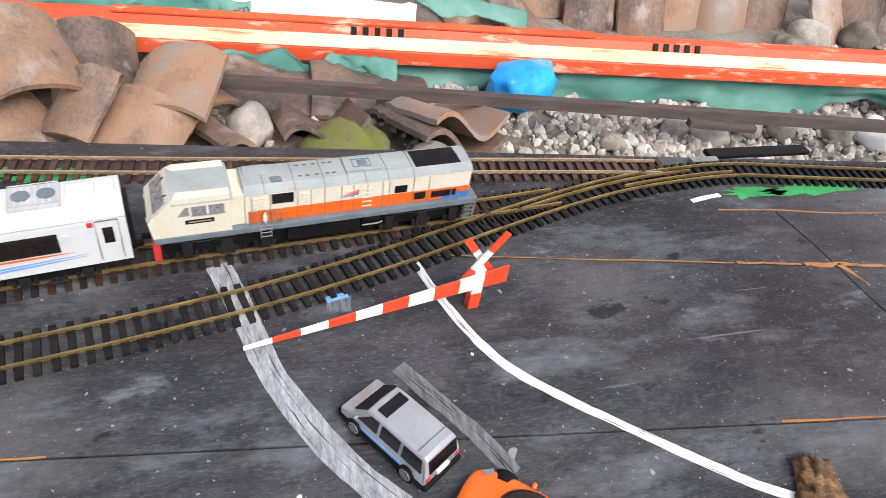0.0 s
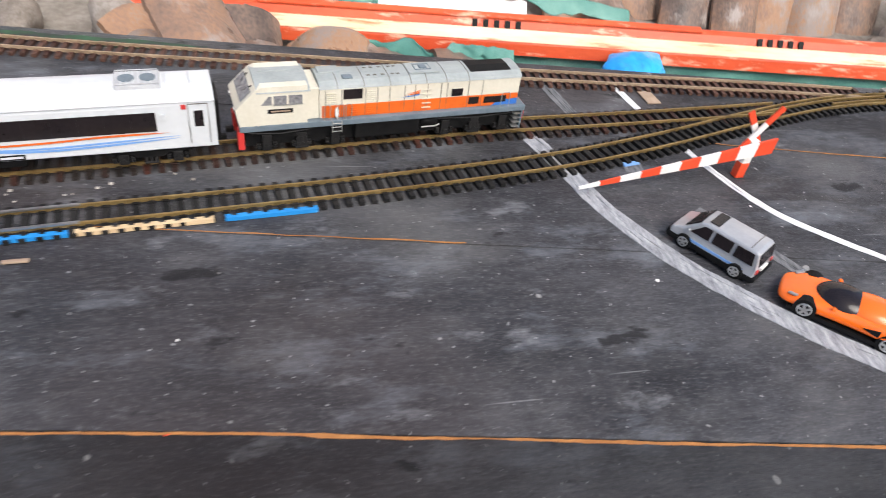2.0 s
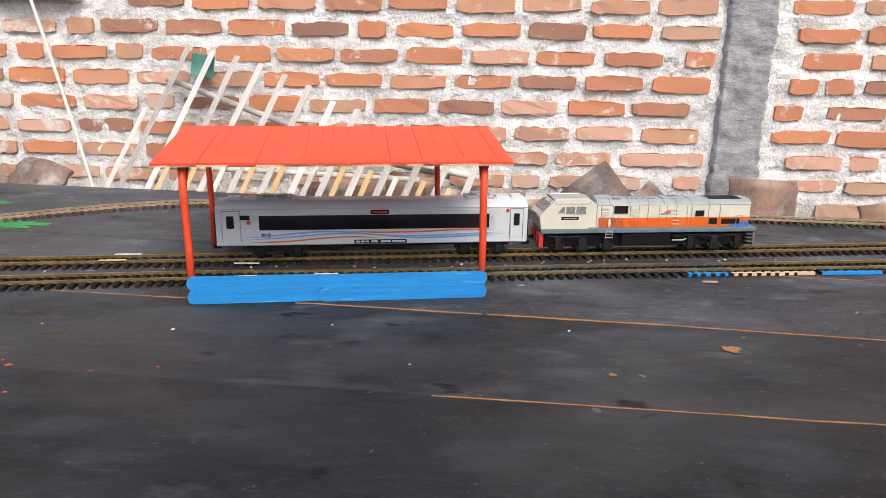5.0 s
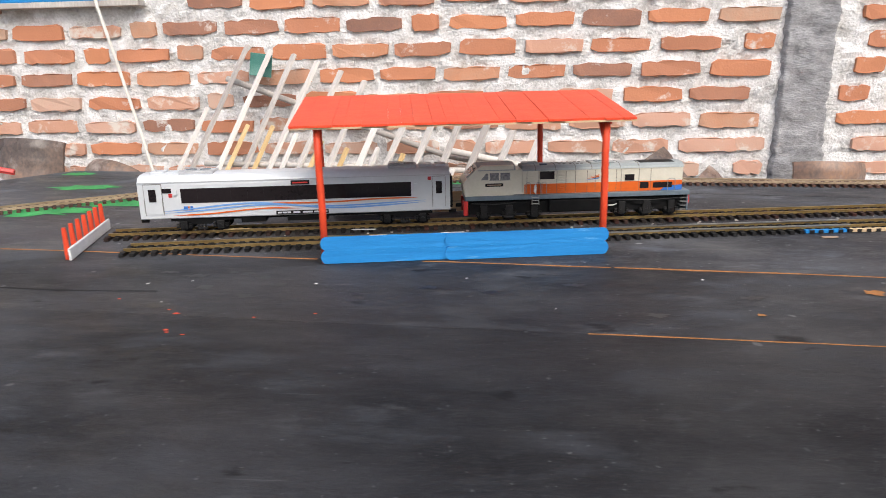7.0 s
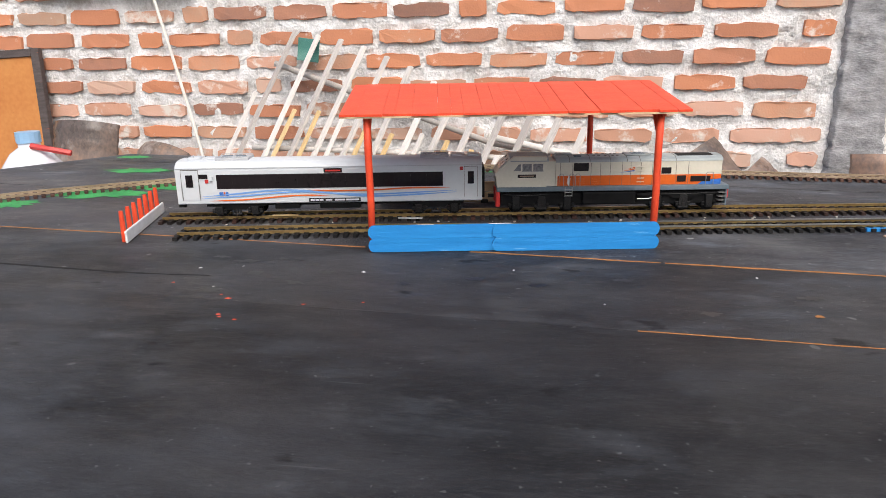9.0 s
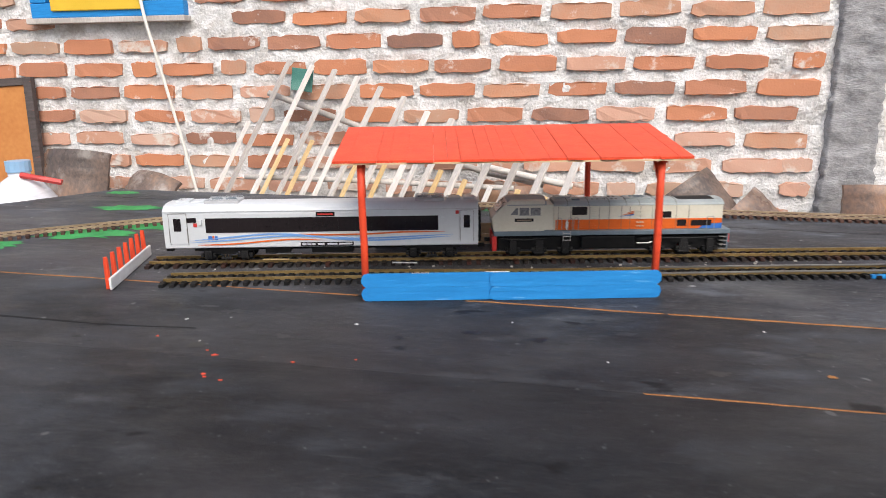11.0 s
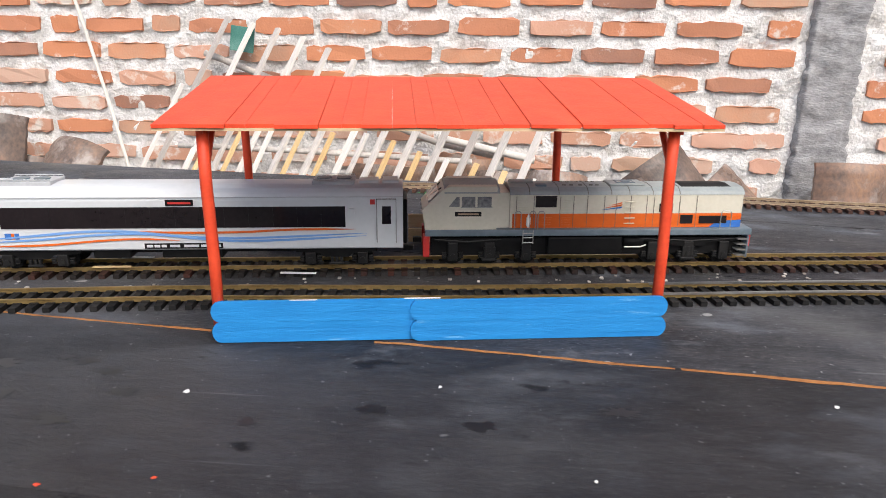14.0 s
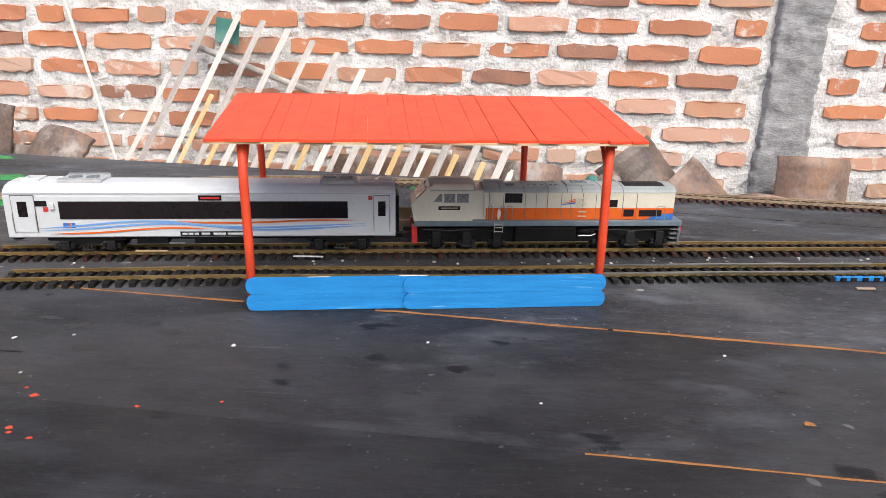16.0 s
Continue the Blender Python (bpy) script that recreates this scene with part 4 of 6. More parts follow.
def bogie(parent, cx, half, z_top, wheels, wheel_r, w=0.0125):
    """Two side frames with axle boxes, coil springs and brake gear, and the wheelsets between them."""
    for side in (-1, 1):
        def slab(x0, x1, z0, z1, d0=0.0, d1=0.002, bm=None, bevel=0.0004):
            return box(cx + x0, cx + x1, min(side * (w + d0), side * (w + d1)), max(side * (w + d0), side * (w + d1)), z0, z1, bevel, bm)
        beam = prism([(cx - half, z_top), (cx - half, z_top - 0.0022), (cx - half * 0.42, z_top - 0.003), (cx - half * 0.3, z_top - 0.0052), (cx + half * 0.3, z_top - 0.0052), (cx + half * 0.42, z_top - 0.003),
                      (cx + half, z_top - 0.0022), (cx + half, z_top)], side * w, side * (w + 0.002), "y")
        frame_part = part("bogie_frame", beam, "black", parent)
        for x in wheels:
            part("axle_box", slab(x - 0.0028, x + 0.0028, wheel_r * 0.55, z_top - 0.0026, 0.0002, 0.0026), "bogie_metal", frame_part)
            part("axle_cap", disc(0.0015, min(side * (w + 0.0026), side * (w + 0.0034)), max(side * (w + 0.0026), side * (w + 0.0034)), cx + x, wheel_r, 12), "bogie_metal", frame_part, "dull metal axle cap")
            for d in (-0.0048, 0.0048):
                bm = bmesh.new()
                for k in range(3):
                    z = wheel_r * 0.75 + k * 0.0013
                    box(cx + x + d - 0.0012, cx + x + d + 0.0012, min(side * w, side * (w + 0.0022)), max(side * w, side * (w + 0.0022)), z, z + 0.0008, 0.0002, bm)
                part("coil_spring", bm, "bogie_metal", frame_part)
        part("spring_plank", slab(-0.0042, 0.0042, wheel_r * 0.5, wheel_r * 0.75, 0.0004, 0.003), "bogie_metal", frame_part)
        for d in (-0.0026, 0.0, 0.0026):
            part("coil_spring", slab(d - 0.0008, d + 0.0008, wheel_r * 0.76, z_top - 0.0053, 0.0008, 0.0028, bevel=0.0002), "bogie_metal", frame_part)
    for x in wheels:
        bm = disc(wheel_r, -0.0087, -0.0062, cx + x, wheel_r, 24)
        disc(wheel_r, 0.0062, 0.0087, cx + x, wheel_r, 24, bm)
        disc(wheel_r * 0.72, -0.0090, -0.0088, cx + x, wheel_r, 20, bm)
        disc(wheel_r * 0.72, 0.0088, 0.0090, cx + x, wheel_r, 20, bm)
        disc(0.0008, -0.0061, 0.0061, cx + x, wheel_r, 8, bm)
        part("wheelset", bm, "black", parent)


def build_coach():
    c = empty("passenger_coach", "silver-white model coach with dark window band and coloured waves", "train coach")
    H = 0.1235
    half = [(0.0, 0.0472), (0.0075, 0.0469), (0.0125, 0.0457), (0.0152, 0.0437), (0.0166, 0.0416), (0.017, 0.0396), (0.017, 0.0131), (0.0163, 0.0124)]
    prof = half + [(-y, z) for y, z in half[:0:-1]]
    bm = prism(prof, -H, H)
    part("body", bm, "coach_white", c)
    for s in (-1, 1):
        part("gangway", box(s * H - (0 if s > 0 else 0.0025), s * H + (0.0025 if s > 0 else 0), -0.011, 0.011, 0.0132, 0.039, 0.0008), "black", c, "black rubber gangway")
    y = 0.0171

    def px(v):
        return -H + 2 * H * (v - 3) / 1309

    def pz(v):
        return 0.0125 + (262 - v) * 0.0002
    for s in (-1, 1):
        part("window_band", side_plate(px(178), px(1145), pz(200), pz(142), y, s), "glass_dark", c, "long dark tinted window band")
        for i in range(1, 14):
            x = px(178 + 967 * i / 14)
            part("window_divider", side_plate(x - 0.0001, x + 0.0001, pz(199), pz(143), y + 0.0003, s, 0.0001), "black", c)
        part("cornice_line", side_plate(-H, H, pz(117), pz(115), y - 0.0001, s, 0.0003), "coach_grey", c)
        for a, b in ((28, 102), (1236, 1292)):
            part("door", side_plate(px(a), px(b), pz(243), pz(124), y, s, 0.0004), "coach_white", c, "pale coach door")
            for e in (a, b):
                part("door_seam", side_plate(px(e) - 0.00015, px(e) + 0.00015, pz(246), pz(122), y, s, 0.0005), "groove", c)
                bm = tube([(px(e), s * (y + 0.0012), pz(236)), (px(e), s * (y + 0.0012), pz(180))], 0.00025, 6)
                part("handrail", bm, "metal_wire", c)
            part("door_seam", side_plate(px(a), px(b), pz(123), pz(121), y, s, 0.0005), "groove", c)
        for a, b in ((47, 77), (1251, 1277)):
            part("door_window", side_plate(px(a), px(b), pz(192), pz(142), y + 0.0005, s, 0.0002), "glass_dark", c)
        part("small_window", side_plate(px(100), px(141), pz(158), pz(140), y, s), "glass_dark", c)
        part("red_mark", side_plate(px(128), px(143), pz(176), pz(161), y, s), "red", c)
        part("red_mark", side_plate(px(1217), px(1231), pz(137), pz(123), y, s), "red", c)
        part("name_sign", side_plate(px(638), px(716), pz(139), pz(122), y, s), "black", c, "small dark name sign with red lettering")
        part("sign_lettering", side_plate(px(645), px(709), pz(134), pz(128), y + 0.0003, s, 0.0001), "red", c)
        part("number_plate", side_plate(px(568), px(790), pz(258), pz(243), y, s), "black", c, "dark plate with unreadable white lettering")
        for a, b in ((575, 592), (596, 612), (616, 630), (640, 668), (680, 722), (728, 784)):
            part("plate_lettering", side_plate(px(a), px(b), pz(254), pz(247), y + 0.0003, s, 0.0001), "coach_white", c)
        for a, b, mat in ((185, 202, "blue"), (203, 210, "orange"), (212, 224, "blue")):
            part("emblem", side_plate(px(a), px(b), pz(229), pz(213), y, s), mat, c)
        part("side_box", side_plate(px(150), px(165), pz(166), pz(148), y, s, 0.0016), "coach_white", c)
        part("side_box", side_plate(px(1157), px(1172), pz(164), pz(148), y, s, 0.0016), "coach_white", c)
        part("stripe", wave([(px(105), pz(231)), (px(250), pz(221)), (px(400), pz(209)), (px(520), pz(209)), (px(650), pz(222)), (px(800), pz(236)), (px(950), pz(236)), (px(1225), pz(224))], 0.0013, y + 0.0004, s), "light_blue", c)
        part("stripe", wave([(px(105), pz(239)), (px(280), pz(230)), (px(430), pz(219)), (px(560), pz(216)), (px(720), pz(226)), (px(880), pz(229)), (px(1225), pz(217))], 0.0012, y + 0.00045, s), "light_blue", c)
        part("stripe", wave([(px(140), pz(249)), (px(300), pz(245)), (px(450), pz(234)), (px(560), pz(230)), (px(690), pz(236))], 0.0011, y + 0.0005, s), "orange", c)
        part("stripe", wave([(px(560), pz(208)), (px(680), pz(213)), (px(850), pz(212)), (px(1000), pz(206)), (px(1190), pz(206))], 0.0012, y + 0.00055, s), "orange", c)
    for a, b in ((165, 310), (1048, 1170)):
        part("roof_unit", box(px(a), px(b), -0.009, 0.009, 0.0455, 0.0488, 0.0007), "coach_grey", c, "grey air-conditioning unit")
        for k in range(6):
            xx = px(a + (b - a) * (0.14 + 0.13 * k))
            part("roof_unit_rib", box(xx, xx + 0.0005, -0.0075, 0.0075, 0.0488, 0.0491), "coach_white", c)
        mid = (px(a) + px(b)) / 2
        for d in (-0.0055, 0.0055):
            part("roof_fan", tube([(mid + d, 0, 0.0487), (mid + d, 0, 0.0494)], 0.0042, 16), "sill", c, "round grey fan grille")
    for a, b, z in ((40, 100, 0.0488), (104, 158, 0.0482), (1182, 1240, 0.0486), (1252, 1300, 0.0488)):
        part("roof_vent", box(px(a), px(b), -0.006, 0.006, 0.0455, z, 0.0006), "coach_white", c)
    part("roof_pipe", tube([(px(66), -0.004, 0.0484), (px(66), -0.004, 0.0506)], 0.0005, 6), "coach_grey", c)
    for a, b in ((165, 310), (1048, 1170)):
        for yy in (-0.0082, 0.0082):
            part("roof_rail", tube([(px(a), yy, 0.0478), (px(a + 4), yy, 0.0496), (px(b - 4), yy, 0.0496), (px(b), yy, 0.0478)], 0.0003, 6), "coach_grey", c)
    bogie(c, px(250), 0.0245, 0.0121, (-0.0145, 0.0145), 0.0056)
    bogie(c, px(1115), 0.0225, 0.0121, (-0.0145, 0.0145), 0.0056)
    part("underframe", box(px(120), px(1225), -0.012, 0.012, 0.0098, 0.0123), "black", c)
    for a, b in ((415, 520), (610, 785)):
        part("underfloor_box", box(px(a), px(b), -0.0145, 0.0145, 0.0072, 0.0122, 0.0005), "black", c)
    for s in (-1, 1):
        part("coupler", box(s * H + s * 0.0 - (0.006 if s < 0 else 0), s * H + (0.006 if s > 0 else 0), -0.0015, 0.0015, 0.0065, 0.0095, 0.0004), "black", c)
    return c


def build_loco():
    o = empty("diesel_locomotive", "cream and orange model diesel locomotive with grey roof and black bogies", "locomotive")
    o.scale = (1.0, 0.9, 1.0)

    def px(v):
        return -0.0945 + (v - 85) * 0.0002065

    def pz(v):
        return 0.0475 - (v - 58.5) * 0.0001725 if v <= 226 else 0.0186 - (v - 226) * 0.000202
    zs0, zs1 = pz(226), pz(204)
    part("footplate", box(px(92), px(998), -0.0178, 0.0178, zs0, zs1, 0.0005), "sill", o, "blue-grey footplate")
    # cab with a slanted nose
    out = [(px(92), zs1 + 0.0001), (px(84), pz(140)), (px(93), pz(128)), (px(140), pz(72)), (px(158), pz(62)), (px(285), pz(62)), (px(285), zs1 + 0.0001)]
    part("cab", prism(out, -0.0174, 0.0174, "y"), "cream", o)
    part("cab_roof", prism([(-0.0178, pz(84)), (-0.0165, pz(70)), (-0.010, pz(61)), (0, pz(58.5)), (0.010, pz(61)), (0.0165, pz(70)), (0.0178, pz(84))], px(143), px(292)), "loco_grey", o, "grey cab roof")
    part("cab_back", box(px(285.5), px(322), -0.0135, 0.0135, zs1 + 0.0001, pz(86), 0.0004), "cream", o)
    tilt = math.degrees(math.atan2(px(140) - px(93), pz(72) - pz(128)))
    for y0, y1 in ((-0.0145, -0.005), (-0.0042, 0.0042), (0.005, 0.0145)):
        part("windscreen", box(-0.0003, 0.0003, y0, y1, -0.0045, 0.0040), "glass_cab", o, m=pose((px(93) + px(140)) / 2 - 0.0002, 0, (pz(128) + pz(72)) / 2 + 0.0004, 0, tilt, 0))
    for y in (-0.011, 0.011):
        part("headlight", disc(0.0014, -0.001, 0.001), "rim", o, m=pose(px(86), y, pz(150), 0, 0, 90))
    for s in (-1, 1):
        for a, b in ((190, 226), (232, 270)):
            part("cab_window", side_plate(px(a), px(b), pz(128), pz(95), 0.0174, s, 0.0003), "glass_cab", o)
            part("window_surround", side_plate(px(a) - 0.0005, px(b) + 0.0005, pz(131), pz(128.2), 0.0174, s, 0.0004), "metal_wire", o)
        part("cab_window", prism([(px(155), pz(127)), (px(184), pz(127)), (px(184), pz(96)), (px(176), pz(96))], s * 0.01741, s * 0.0177, "y"), "glass_cab", o)
        part("number_plate", side_plate(px(172), px(243), pz(159), pz(144), 0.0174, s, 0.0003), "black", o, "dark plate with unreadable lettering")
        part("plate_lettering", side_plate(px(180), px(236), pz(154), pz(149), 0.0177, s, 0.0001), "cardboard", o)
    # long hood
    w = 0.0138
    hood = [(-w, zs1 + 0.0001), (-w, pz(92)), (-w + 0.0012, pz(84)), (-w + 0.005, pz(73)), (0, pz(70)), (w - 0.005, pz(73)), (w - 0.0012, pz(84)), (w, pz(92)), (w, zs1 + 0.0001)]
    part("hood", prism(hood, px(323), px(970)), "cream", o)
    roof = [(-w - 0.0004, pz(93)), (-w + 0.0006, pz(83)), (-w + 0.0046, pz(71.5)), (0, pz(68.5)), (w - 0.0046, pz(71.5)), (w - 0.0006, pz(83)), (w + 0.0004, pz(93))]
    part("hood_roof", prism(roof, px(322), px(972)), "loco_grey", o, "light grey curved hood roof")
    for v in (375, 455, 535, 600, 650, 715, 790):
        part("roof_seam", prism([(y * 1.006, z + 0.0002) for y, z in roof], px(v) - 0.0002, px(v) + 0.0002), "groove", o)
    part("roof_grille", prism([(-0.0105, pz(78)), (-0.009, pz(71)), (0, pz(67)), (0.009, pz(71)), (0.0105, pz(78))], px(800), px(940)), "black", o, "black roof radiator grille")
    part("roof_hatch", box(px(600), px(700), -0.0075, 0.0075, pz(71), pz(64), 0.0006), "loco_grey", o)
    part("roof_hatch_rim", tube([(px(625), -0.004, pz(63.5)), (px(675), -0.004, pz(63.5)), (px(675), 0.004, pz(63.5)), (px(625), 0.004, pz(63.5)), (px(625), -0.004, pz(63.5))], 0.0004, 6), "sill", o)
    for v in (470, 490, 515, 545, 562):
        for y in (-0.006, 0.005):
            part("roof_bolt", box(px(v), px(v) + 0.0022, y, y + 0.0009, pz(71), pz(67.5), 0.0002), "groove", o)
    part("roof_vent", box(px(330), px(395), 0.0, 0.009, pz(72), pz(63), 0.0005), "loco_grey", o)
    part("cab_roof_rib", box(px(160), px(280), 0.0035, 0.0055, pz(60.5), pz(57), 0.0004), "loco_grey", o)
    for y in (-0.009, 0.009):
        part("wind_wiper", tube([(px(136), y, pz(74)), (px(116), y * 0.7, pz(96))], 0.0004, 6), "black", o)
    part("exhaust", box(px(640), px(665), -0.0025, 0.0025, pz(65), pz(60), 0.0006), "sill", o)
    part("horn", box(px(395), px(425), -0.009, -0.004, pz(72), pz(64), 0.0006), "sill", o)
    for s in (-1, 1):
        part("orange_band", side_plate(px(330), px(968), pz(203), pz(156), w, s, 0.00025), "orange", o, "orange band along the hood")
        part("blue_flash", prism([(px(880), pz(203)), (px(969), pz(203)), (px(969), pz(178)), (px(905), pz(182))], s * (w + 0.00026), s * (w + 0.0005), "y"), "blue", o)
        part("orange_flash", prism([(px(935), pz(168)), (px(969), pz(160)), (px(969), pz(177)), (px(935), pz(180))], s * (w + 0.00026), s * (w + 0.0005), "y"), "orange", o)
        for a, b, c, d in ((392, 450, 134, 96), (735, 773, 151, 122), (797, 832, 190, 161), (850, 928, 190, 164)):
            part("side_window", side_plate(px(a), px(b), pz(c), pz(d), w + 0.0003, s, 0.0003), "glass_dark", o)
            if c < 160:
                part("window_surround", side_plate(px(a) - 0.0005, px(b) + 0.0005, pz(c) - 0.0005, pz(d) + 0.0005, w + 0.0001, s, 0.00025), "cream", o)
        for v in (340, 388, 460, 497, 535, 582, 615, 655, 700, 720, 792, 840):
            part("panel_seam", side_plate(px(v) - 0.00012, px(v) + 0.00012, pz(201), pz(96), w + 0.0001, s, 0.00035), "groove", o)
        for a, b in ((342, 372), (466, 490)):
            for k in range(6):
                part("louvre", side_plate(px(a), px(b), pz(150 - 8 * k), pz(147 - 8 * k), w + 0.0001, s, 0.0006), "cream", o)
        for a, b in ((466, 490), (412, 438)):
            for k in range(4):
                part("louvre", side_plate(px(a), px(b), pz(195 - 8 * k), pz(192 - 8 * k), w + 0.0003, s, 0.0005), "orange", o)
        for k in range(5):
            part("rung", side_plate(px(640), px(668), pz(190 - 18 * k), pz(187 - 18 * k), w + 0.0003, s, 0.0008), "cream", o)
        for k, (c, d) in enumerate(((138, 132), (131, 124), (123, 117))):
            part("emblem", prism([(px(572 + 10 * k), pz(c + 6)), (px(628), pz(c)), (px(632), pz(d)), (px(600 + 8 * k), pz(d + 6))], s * (w + 0.0002), s * (w + 0.00045), "y"), ("blue", "orange", "orange")[k], o)
        for a, b in ((334, 352), (375, 392), (398, 416), (906, 935)):
            pts = [(px(a), zs1), (px(a), pz(152)), (px(a + 4), pz(144)), (px(b - 4), pz(144)), (px(b), pz(152)), (px(b), zs1)]
            part("handrail", tube([(x, s * 0.0172, z) for x, z in pts], 0.0003, 6), "metal_wire", o)
        for a in (358, 386):
            part("ladder_side", tube([(px(a), s * 0.0182, pz(248)), (px(a), s * 0.0182, pz(206))], 0.0003, 6), "metal_wire", o)
        for v in (244, 230, 216):
            part("ladder_rung", tube([(px(358), s * 0.0182, pz(v)), (px(386), s * 0.0182, pz(v))], 0.0003, 6), "metal_wire", o)
        for v in (240, 256, 272, 288):
            part("end_step", box(px(962), px(990), min(s * 0.010, s * 0.0175), max(s * 0.010, s * 0.0175), pz(v), pz(v - 3)), "metal_wire", o)
        part("end_step_plate", box(px(988), px(993), min(s * 0.010, s * 0.0175), max(s * 0.010, s * 0.0175), pz(292), pz(228)), "sill", o)
        part("buffer_plate", box(px(86), px(104), min(s * 0.009, s * 0.0165), max(s * 0.009, s * 0.0165), pz(287), pz(226), 0.0004), "red", o, "red end step plate")
        part("underfloor_tank", box(px(430), px(640), min(s * 0.004, s * 0.0150), max(s * 0.004, s * 0.0150), pz(285), pz(232), 0.0012), "black", o)
        part("air_tank", tube([(px(645), s * 0.012, pz(250)), (px(700), s * 0.012, pz(250))], 0.0028, 10), "black", o, smooth=True)
    part("chassis", box(px(110), px(985), -0.0112, 0.0112, pz(288), pz(226.5)), "black", o)
    for s in (-1, 1):
        for a, b in ((118, 300), (690, 980)):
            part("sand_pipe", tube([(px(a), s * 0.0135, pz(240)), (px((a + b) / 2), s * 0.0142, pz(246)), (px(b), s * 0.0135, pz(240))], 0.0004, 6), "bogie_metal", o)
        part("grey_pipe", tube([(px(645), s * 0.0155, pz(262)), (px(690), s * 0.0155, pz(262)), (px(705), s * 0.0155, pz(256))], 0.0005, 6), "metal_wire", o, "pale bent pipe under the footplate")
    bogie(o, px(270), 0.029, pz(236), (-0.021, 0.0, 0.021), 0.0062, 0.0118)
    bogie(o, px(830), 0.029, pz(236), (-0.021, 0.0, 0.021), 0.0062, 0.0118)
    part("front_beam", box(px(994), px(1000), -0.016, 0.016, pz(262), pz(206), 0.0004), "red", o, "red buffer beam")
    for v, d in ((84, -1), (1000, 1)):
        part("coupler", box(px(v) - (0.005 if d < 0 else 0), px(v) + (0.005 if d > 0 else 0), -0.0016, 0.0016, pz(262), pz(248), 0.0004), "black", o)
    part("plastic_figure", lump(0.0016, RNG, 3, (0.9, 0.8, 2.6), 1, 0.1), "white_paint", o, "tiny white plastic fitting beside the ladder", m=pose(px(372), -0.0165, zs1 + 0.0045))
    part("end_lamp", disc(0.0013, -0.0005, 0.0012), "green_paint", o, m=pose(px(972), -0.006, pz(105), 0, 0, 90))
    return o


coach = build_coach()
locomotive = build_loco()


# ---- toy cars ----
def wheel(parent, x, y, r, w=0.004):
    s = 1 if y > 0 else -1
    t = part("wheel", disc(r, y - w / 2, y + w / 2, x, r, 20), "black", parent)
    part("rim", disc(r * 0.6, y + s * w / 2 - 0.0003, y + s * (w / 2 + 0.0001), x, r, 18), "bogie_metal", t, "dark wheel well")
    ring = tube([(x + r * 0.6 * math.cos(2 * math.pi * k / 18), y + s * (w / 2 + 0.0002), r + r * 0.6 * math.sin(2 * math.pi * k / 18)) for k in range(19)], r * 0.075, 6)
    part("rim_ring", ring, "rim", t, "thin silver rim ring")
    for k in range(5):
        a = 2 * math.pi * k / 5
        bm = prism([(x + r * 0.12 * math.cos(a + 1.57), r + r * 0.12 * math.sin(a + 1.57)), (x + r * 0.6 * math.cos(a + 0.2), r + r * 0.6 * math.sin(a + 0.2)), (x + r * 0.6 * math.cos(a - 0.2), r + r * 0.6 * math.sin(a - 0.2)), (x + r * 0.12 * math.cos(a - 1.57), r + r * 0.12 * math.sin(a - 1.57))], y + s * (w / 2 + 0.0003), y + s * (w / 2 + 0.0006), "y")
        part("spoke", bm, "rim", t)


def shell(outline, half_w, tuck, shoulder, roof_in):
    """A car body: a side outline lofted to both sides, narrower above the shoulder height."""
    bm = bmesh.new()
    rows = []
    for f, inset in ((-1.0, 0), (-0.92, 1), (0.0, 2), (0.92, 1), (1.0, 0)):
        ring = []
        for x, z in outline:
            k = max(0.0, (z - shoulder)) / max(1e-6, max(p[1] for p in outline) - shoulder)
            wid = half_w * (1 - roof_in * k)
            dz = -0.0012 * (1 - inset) if inset == 0 and z > shoulder else (0.0006 if inset == 2 and z > shoulder else 0.0)
            ring.append(bm.verts.new((x * (1 - 0.02 * (inset == 0)), f * wid, z + dz)))
        rows.append(ring)
    n = len(outline)
    for a, b in zip(rows, rows[1:]):
        for i in range(n):
            bm.faces.new((a[i], a[(i + 1) % n], b[(i + 1) % n], b[i]))
    bm.faces.new(rows[0][::-1])
    bm.faces.new(rows[-1])
    return bm


def rounded(ob, levels=2):
    mod = ob.modifiers.new("rounding", "SUBSURF")
    mod.levels = mod.render_levels = levels
    for p in ob.data.polygons:
        p.use_smooth = True
    return ob


def slanted(pts, s, half_w, shoulder, top, roof_in, thick=0.0003):
    """A window pane lying on the inward-leaning side of a car body."""
    bm = bmesh.new()
    rows = []
    for d in (-0.0002, thick):
        rows.append([bm.verts.new((x, s * (half_w * (1 - roof_in * max(0.0, z - shoulder) / (top - shoulder)) + d), z)) for x, z in pts])
    n = len(pts)
    for i in range(n):
        bm.faces.new((rows[0][i], rows[0][(i + 1) % n], rows[1][(i + 1) % n], rows[1][i]))
    bm.faces.new(rows[0])
    bm.faces.new(rows[1])
    return bm


